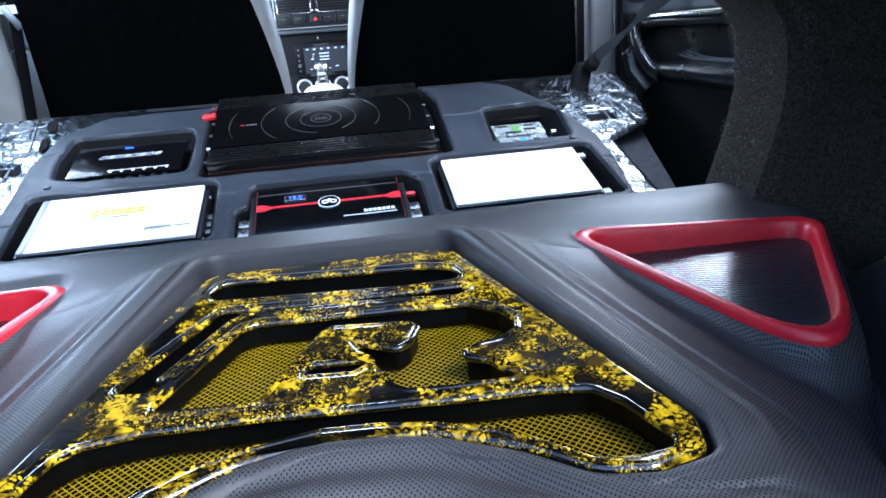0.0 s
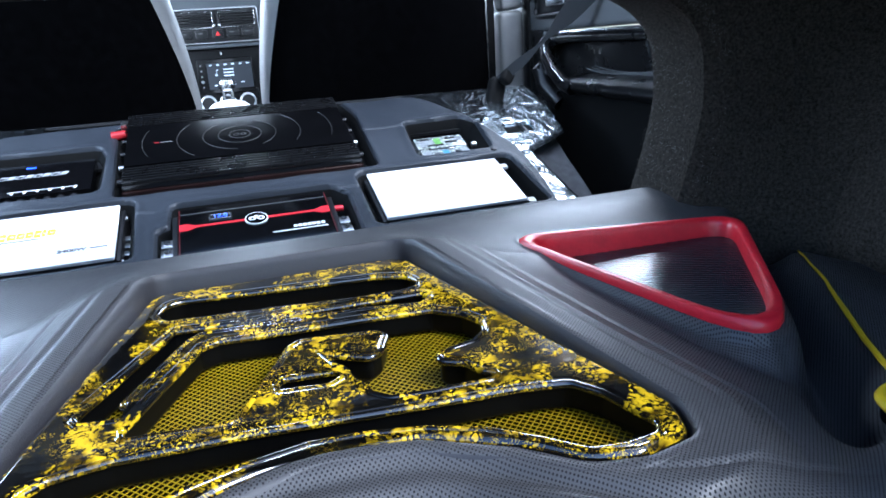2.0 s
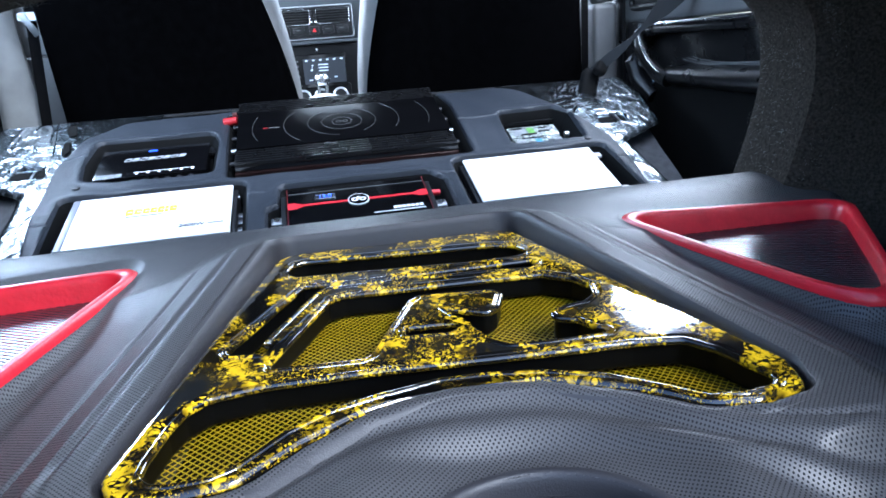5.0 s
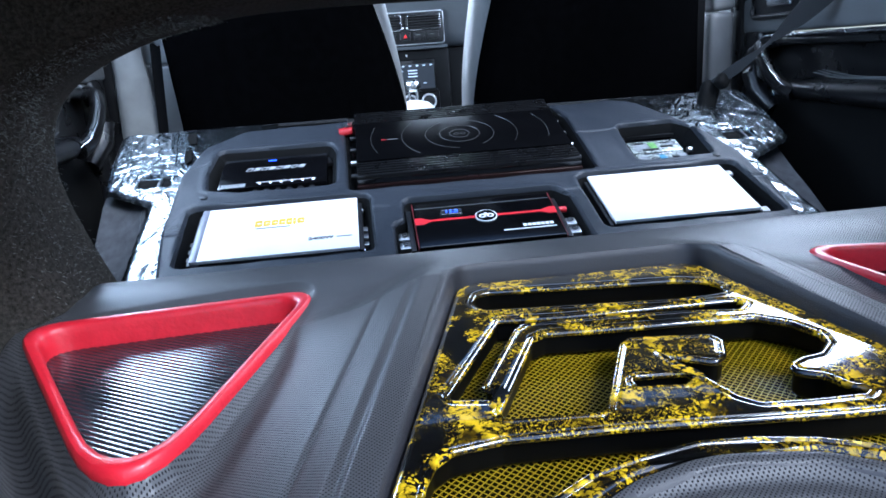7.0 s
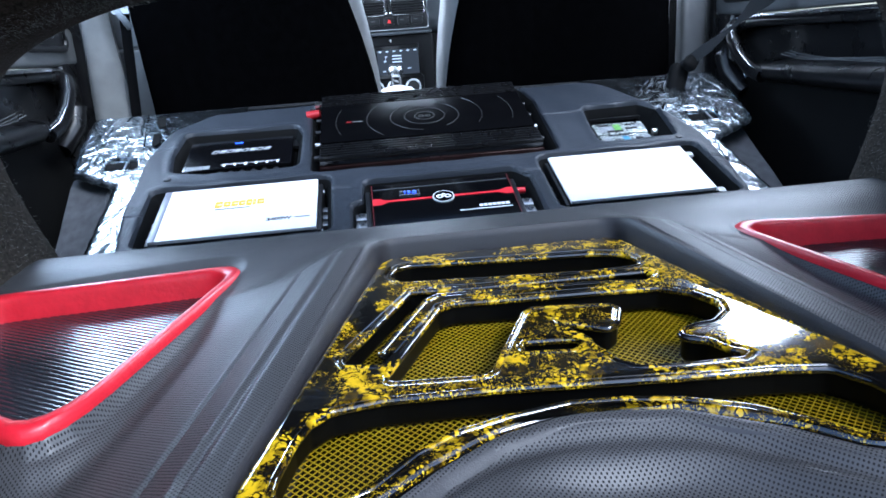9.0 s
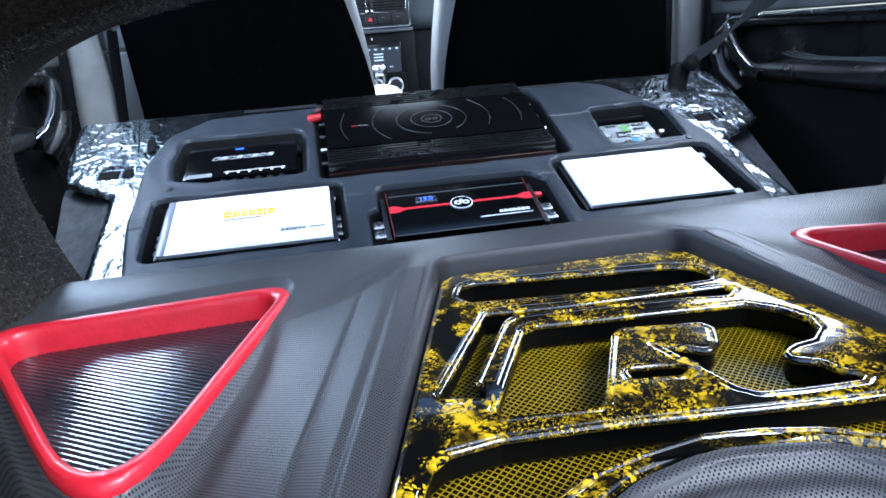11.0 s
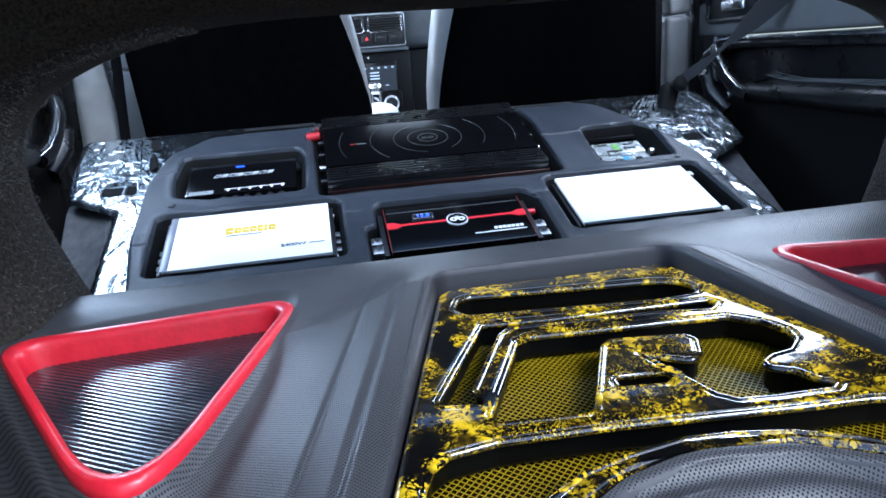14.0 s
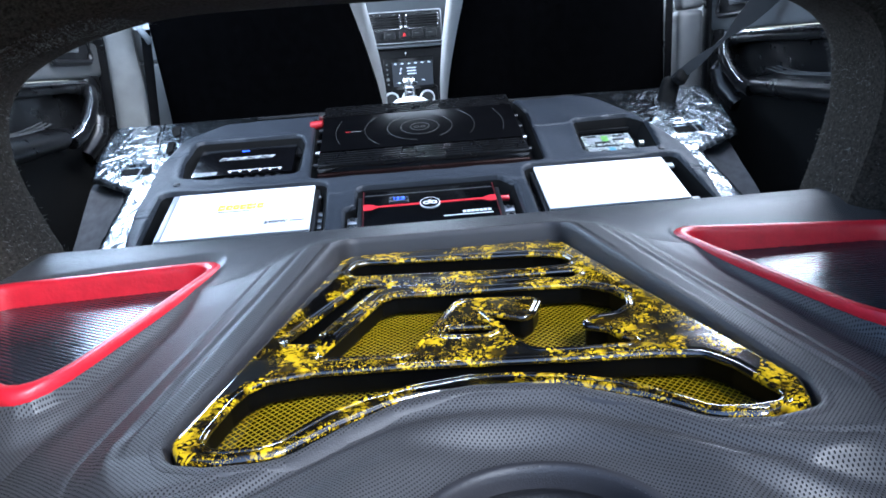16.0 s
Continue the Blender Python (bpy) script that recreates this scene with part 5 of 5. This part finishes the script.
# ---- rear doors ----
def door(sx):
    t = thing("rear_door", "black rear door with leather armrest, pull handle and silver trim line", "car door", pose(sx * 0.70, 0, 0), "rear doors")
    x = lambda v: sx * v  # positive is away from the cabin
    part("lower_panel", block(0.05, 0.80, 0.36, (x(0.045), 1.24, 0.50), 0.015), DEEP, t)
    part("recess", block(0.012, 0.74, 0.12, (x(0.030), 1.20, 0.865), 0.004), DOORBLACK, t, "dark padded recess")
    part("upper_panel", block(0.05, 0.82, 0.075, (x(0.022), 1.235, 0.987), 0.012, 3), TRIMGREY, t, "grey upper door panel")
    part("top_rail", block(0.06, 0.82, 0.07, (x(0.022), 1.235, 1.063), 0.02, 3), DOORBLACK, t)
    part("front_edge", block(0.045, 0.075, 0.34, (x(0.020), 1.595, 0.66), 0.018, 3), DOORBLACK, t)
    part("trim_line", tube([(x(-0.006), 0.86, 0.977), (x(-0.006), 1.20, 0.981), (x(-0.006), 1.48, 0.982), (x(-0.004), 1.545, 0.978), (x(0.002), 1.575, 0.955), (x(0.01), 1.582, 0.91)], 0.0042, 8), CHROME, t, "silver trim line")
    part("recess_bezel", tube([(x(a1), b1, c1) for a1, b1, c1 in ((0.004, 0.86, 0.964), (0.004, 1.20, 0.968), (0.004, 1.47, 0.971), (0.004, 1.540, 0.966), (0.004, 1.582, 0.945), (0.004, 1.592, 0.905), (0.006, 1.572, 0.866), (0.020, 1.525, 0.825))], [0.008, 0.008, 0.010, 0.014, 0.019, 0.023, 0.023, 0.018], 14), DOORBLACK, t, "rounded black bezel round the recess")
    # armrest
    bm, rows = bmesh.new(), []
    for i in range(15):
        q = i / 14
        y = 0.86 + 0.56 * q
        dep = 0.062 - 0.012 * q + 0.01 * math.sin(q * 3)
        row = []
        for k in range(14):
            a = math.pi * k / 13
            row.append(bm.verts.new((x(0.03 - dep * max(0.0, math.sin(a)) ** 0.5), y, 0.872 + 0.026 * math.cos(a) * (1 - 0.2 * q) + 0.004 * q)))
        rows.append(row)
    for a, b in zip(rows, rows[1:]):
        for k in range(13):
            bm.faces.new((a[k], a[k + 1], b[k + 1], b[k]))
    bm.faces.new(rows[-1])
    bm.faces.new(rows[0])
    bmesh.ops.recalc_face_normals(bm, faces=bm.faces)
    part("armrest", bm, DOORBLACK, t, "padded black leather armrest")
    for k in range(3):
        part("stitching", tube([(x(-0.004 + 0.009 * k), 0.88 + 0.04 * i, 0.8985 + 0.0016 * k + 0.0008 * math.sin(i + k) + 0.010 * max(0.0, (i - 9) / 3) ** 2) for i in range(13)], 0.0010, 6), TRIMGREY, t)
    # pull handle
    pts = [(x(0.012), 1.555, 0.972), (x(-0.012), 1.535, 0.962), (x(-0.024), 1.505, 0.935), (x(-0.026), 1.47, 0.905), (x(-0.022), 1.435, 0.880), (x(-0.014), 1.40, 0.868)]
    part("pull_handle", tube(pts, [0.012, 0.014, 0.014, 0.014, 0.015, 0.016], 12), DOORBLACK, t, "curved black pull handle")
    # chrome strip stands in for the thin highlight along the handle
    part("handle_highlight", tube([(p[0] - sx * 0.008, p[1] - 0.012, p[2] + 0.006) for p in pts[1:]], 0.0024 if sx < 0 else 0.0014, 8), CHROME, t, "silver strip for the highlight on the pull handle")
    part("handle_cap", rod(0.010, 0.006, (x(-0.016), 1.545, 0.955), (0, 90, 0), 14), DULLSTEEL, t)
    # latch bezel
    loop = rounded([(1.40, 1.020), (1.58, 1.020), (1.58, 1.075), (1.40, 1.075)], 0.016, 5)
    part("latch_bezel", tube([(x(-0.010), a, b) for a, b in loop], 0.006, 8, True), BLACK, t)
    part("latch_bowl", block(0.006, 0.17, 0.05, (x(-0.004), 1.49, 1.022), 0.002), BLACK, t)
    part("latch", block(0.010, 0.085, 0.022, (x(-0.012), 1.475, 1.038), 0.006, 3), CHROME, t, "silver door latch")
    return t


door(-1)
door(1)


def pillar(sx):
    t = thing("door_pillar", "pale grey door pillar trim between the doors", "pillar", pose(sx * 0.655, 1.665, 0), "door pillars")
    if sx < 0:
        bm, rows = bmesh.new(), []
        for i in range(17):
            z = 0.42 + 0.96 * i / 16
            q = min(1.2, max(-2.0, (z - 0.89) / 0.13))
            lo, hi = -0.027 + 0.005 * q, 0.050 - 0.013 * q
            rows.append([bm.verts.new((lo + (hi - lo) * k / 10, -0.045 + 0.030 * (k / 10) ** 2.2 + 0.012 * max(0.0, 1 - k / 2.0) ** 2, z)) for k in range(11)])
        for p, r in zip(rows, rows[1:]):
            for k in range(10):
                bm.faces.new((p[k], p[k + 1], r[k + 1], r[k]))
        r = bmesh.ops.extrude_face_region(bm, geom=list(bm.faces))
        bmesh.ops.translate(bm, verts=[v for v in r["geom"] if isinstance(v, bmesh.types.BMVert)], vec=(0, 0.012, 0))
        bmesh.ops.recalc_face_normals(bm, faces=bm.faces)
        part("cover", bm, COVERGREY, t, "satin grey pillar cover")
        part("lower_trim", block(0.11, 0.02, 0.55, (0.040, 0.022, 0.46), 0.006, 3), PILLARGREY, t, "pale grey lower trim")
        part("upper_trim", block(0.11, 0.02, 0.35, (0.040, 0.022, 1.014), 0.006, 3), PILLARGREY, t)
        part("dark_trim", block(0.06, 0.05, 0.95, (-0.045, 0.0, 0.45), 0.012, 3), DOORBLACK, t)
    else:
        part("lower_trim", block(0.06, 0.05, 0.62, (0, 0, 0.42), 0.014, 3), PILLARGREY, t, "pale grey lower trim")
        part("upper_trim", block(0.055, 0.05, 0.42, (0.004, 0.0, 1.042), 0.012, 3, rot=(0, -4, 0)), PILLARGREY, t)
        part("rear_face", block(0.05, 0.04, 0.95, (0.060, -0.02, 0.45), 0.010), DOORBLACK, t)
    b = thing("seat_belt", "black seat belt hanging by the door pillar", "seat belt", pose(-0.592, 1.63, 0) if sx < 0 else pose(0.598, 1.63, 0), "front seat belts")
    pts = [((-0.004 + 0.008 * q) if sx > 0 else (-0.013 + 0.042 * q), -0.005, 0.74 + 0.62 * q) for q in [i / 10 for i in range(11)]]
    bm = bmesh.new()
    prev = None
    for p in pts:
        cur = [bm.verts.new((p[0] + s * 0.0095, p[1] + d, p[2])) for s, d in ((-1, 0), (1, 0.006), (1, 0.0075), (-1, 0.0015))]
        if prev:
            for k in range(4):
                bm.faces.new((prev[k], prev[(k + 1) % 4], cur[(k + 1) % 4], cur[k]))
        prev = cur
    bmesh.ops.recalc_face_normals(bm, faces=bm.faces)
    part("webbing", bm, WEB, b)
    if sx > 0:
        return t
    part("tongue_plate", plate([rounded([(-0.020, -0.010), (0.020, -0.010), (0.022, 0.009), (-0.022, 0.009)], 0.007, 4)], 0.004, 0.001, 2), DULLSTEEL, b, "silver belt tongue").matrix_local = pose(0.010, -0.012, 1.09, 70, 0, 0)
    part("tongue_blade", block(0.014, 0.003, 0.05, (0.022, -0.014, 1.052), 0.001, rot=(0, -30, 0)), DULLSTEEL, b)
    return t


pillar(-1)
pillar(1)

# the loose rear belt drawn across the folded seat to the door side
bt = thing("rear_seat_belt", "grey webbing seat belt drawn slack over the folded seat", "seat belt", pose(0, 0, 0))
a, b = Vector((0.526, 1.452, 0.885)), Vector((0.690, 1.27, 1.085))
bm, prev = bmesh.new(), None
for i in range(13):
    q = i / 12
    c = a.lerp(b, q) + Vector((0, 0, -0.012 * math.sin(math.pi * q)))
    wv = Vector((0.010 + 0.006 * q, -0.006, -0.010 - 0.004 * q)) * (0.55 + 0.55 * q) * (1 - 0.82 * math.exp(-((q - 0.46) / 0.14) ** 2))
    cur = [bm.verts.new(c + wv), bm.verts.new(c - wv), bm.verts.new(c - wv + Vector((0, 0.0014, 0))), bm.verts.new(c + wv + Vector((0, 0.0014, 0)))]
    if prev:
        for k in range(4):
            bm.faces.new((prev[k], prev[(k + 1) % 4], cur[(k + 1) % 4], cur[k]))
    prev = cur
bmesh.ops.recalc_face_normals(bm, faces=bm.faces)
part("webbing", bm, mat("grey_webbing", (0.011, 0.012, 0.0135), 0.75, bump=0.4, bscale=900), bt, "grey belt webbing")
part("buckle", merge(block(0.036, 0.032, 0.068, (0.518, 1.440, 0.838), 0.014, 3, rot=(-15, 20, 0)), block(0.026, 0.024, 0.03, (0.540, 1.425, 0.890), 0.009, 3, rot=(-20, 38, 0))), DEEP, bt, "black belt buckle")
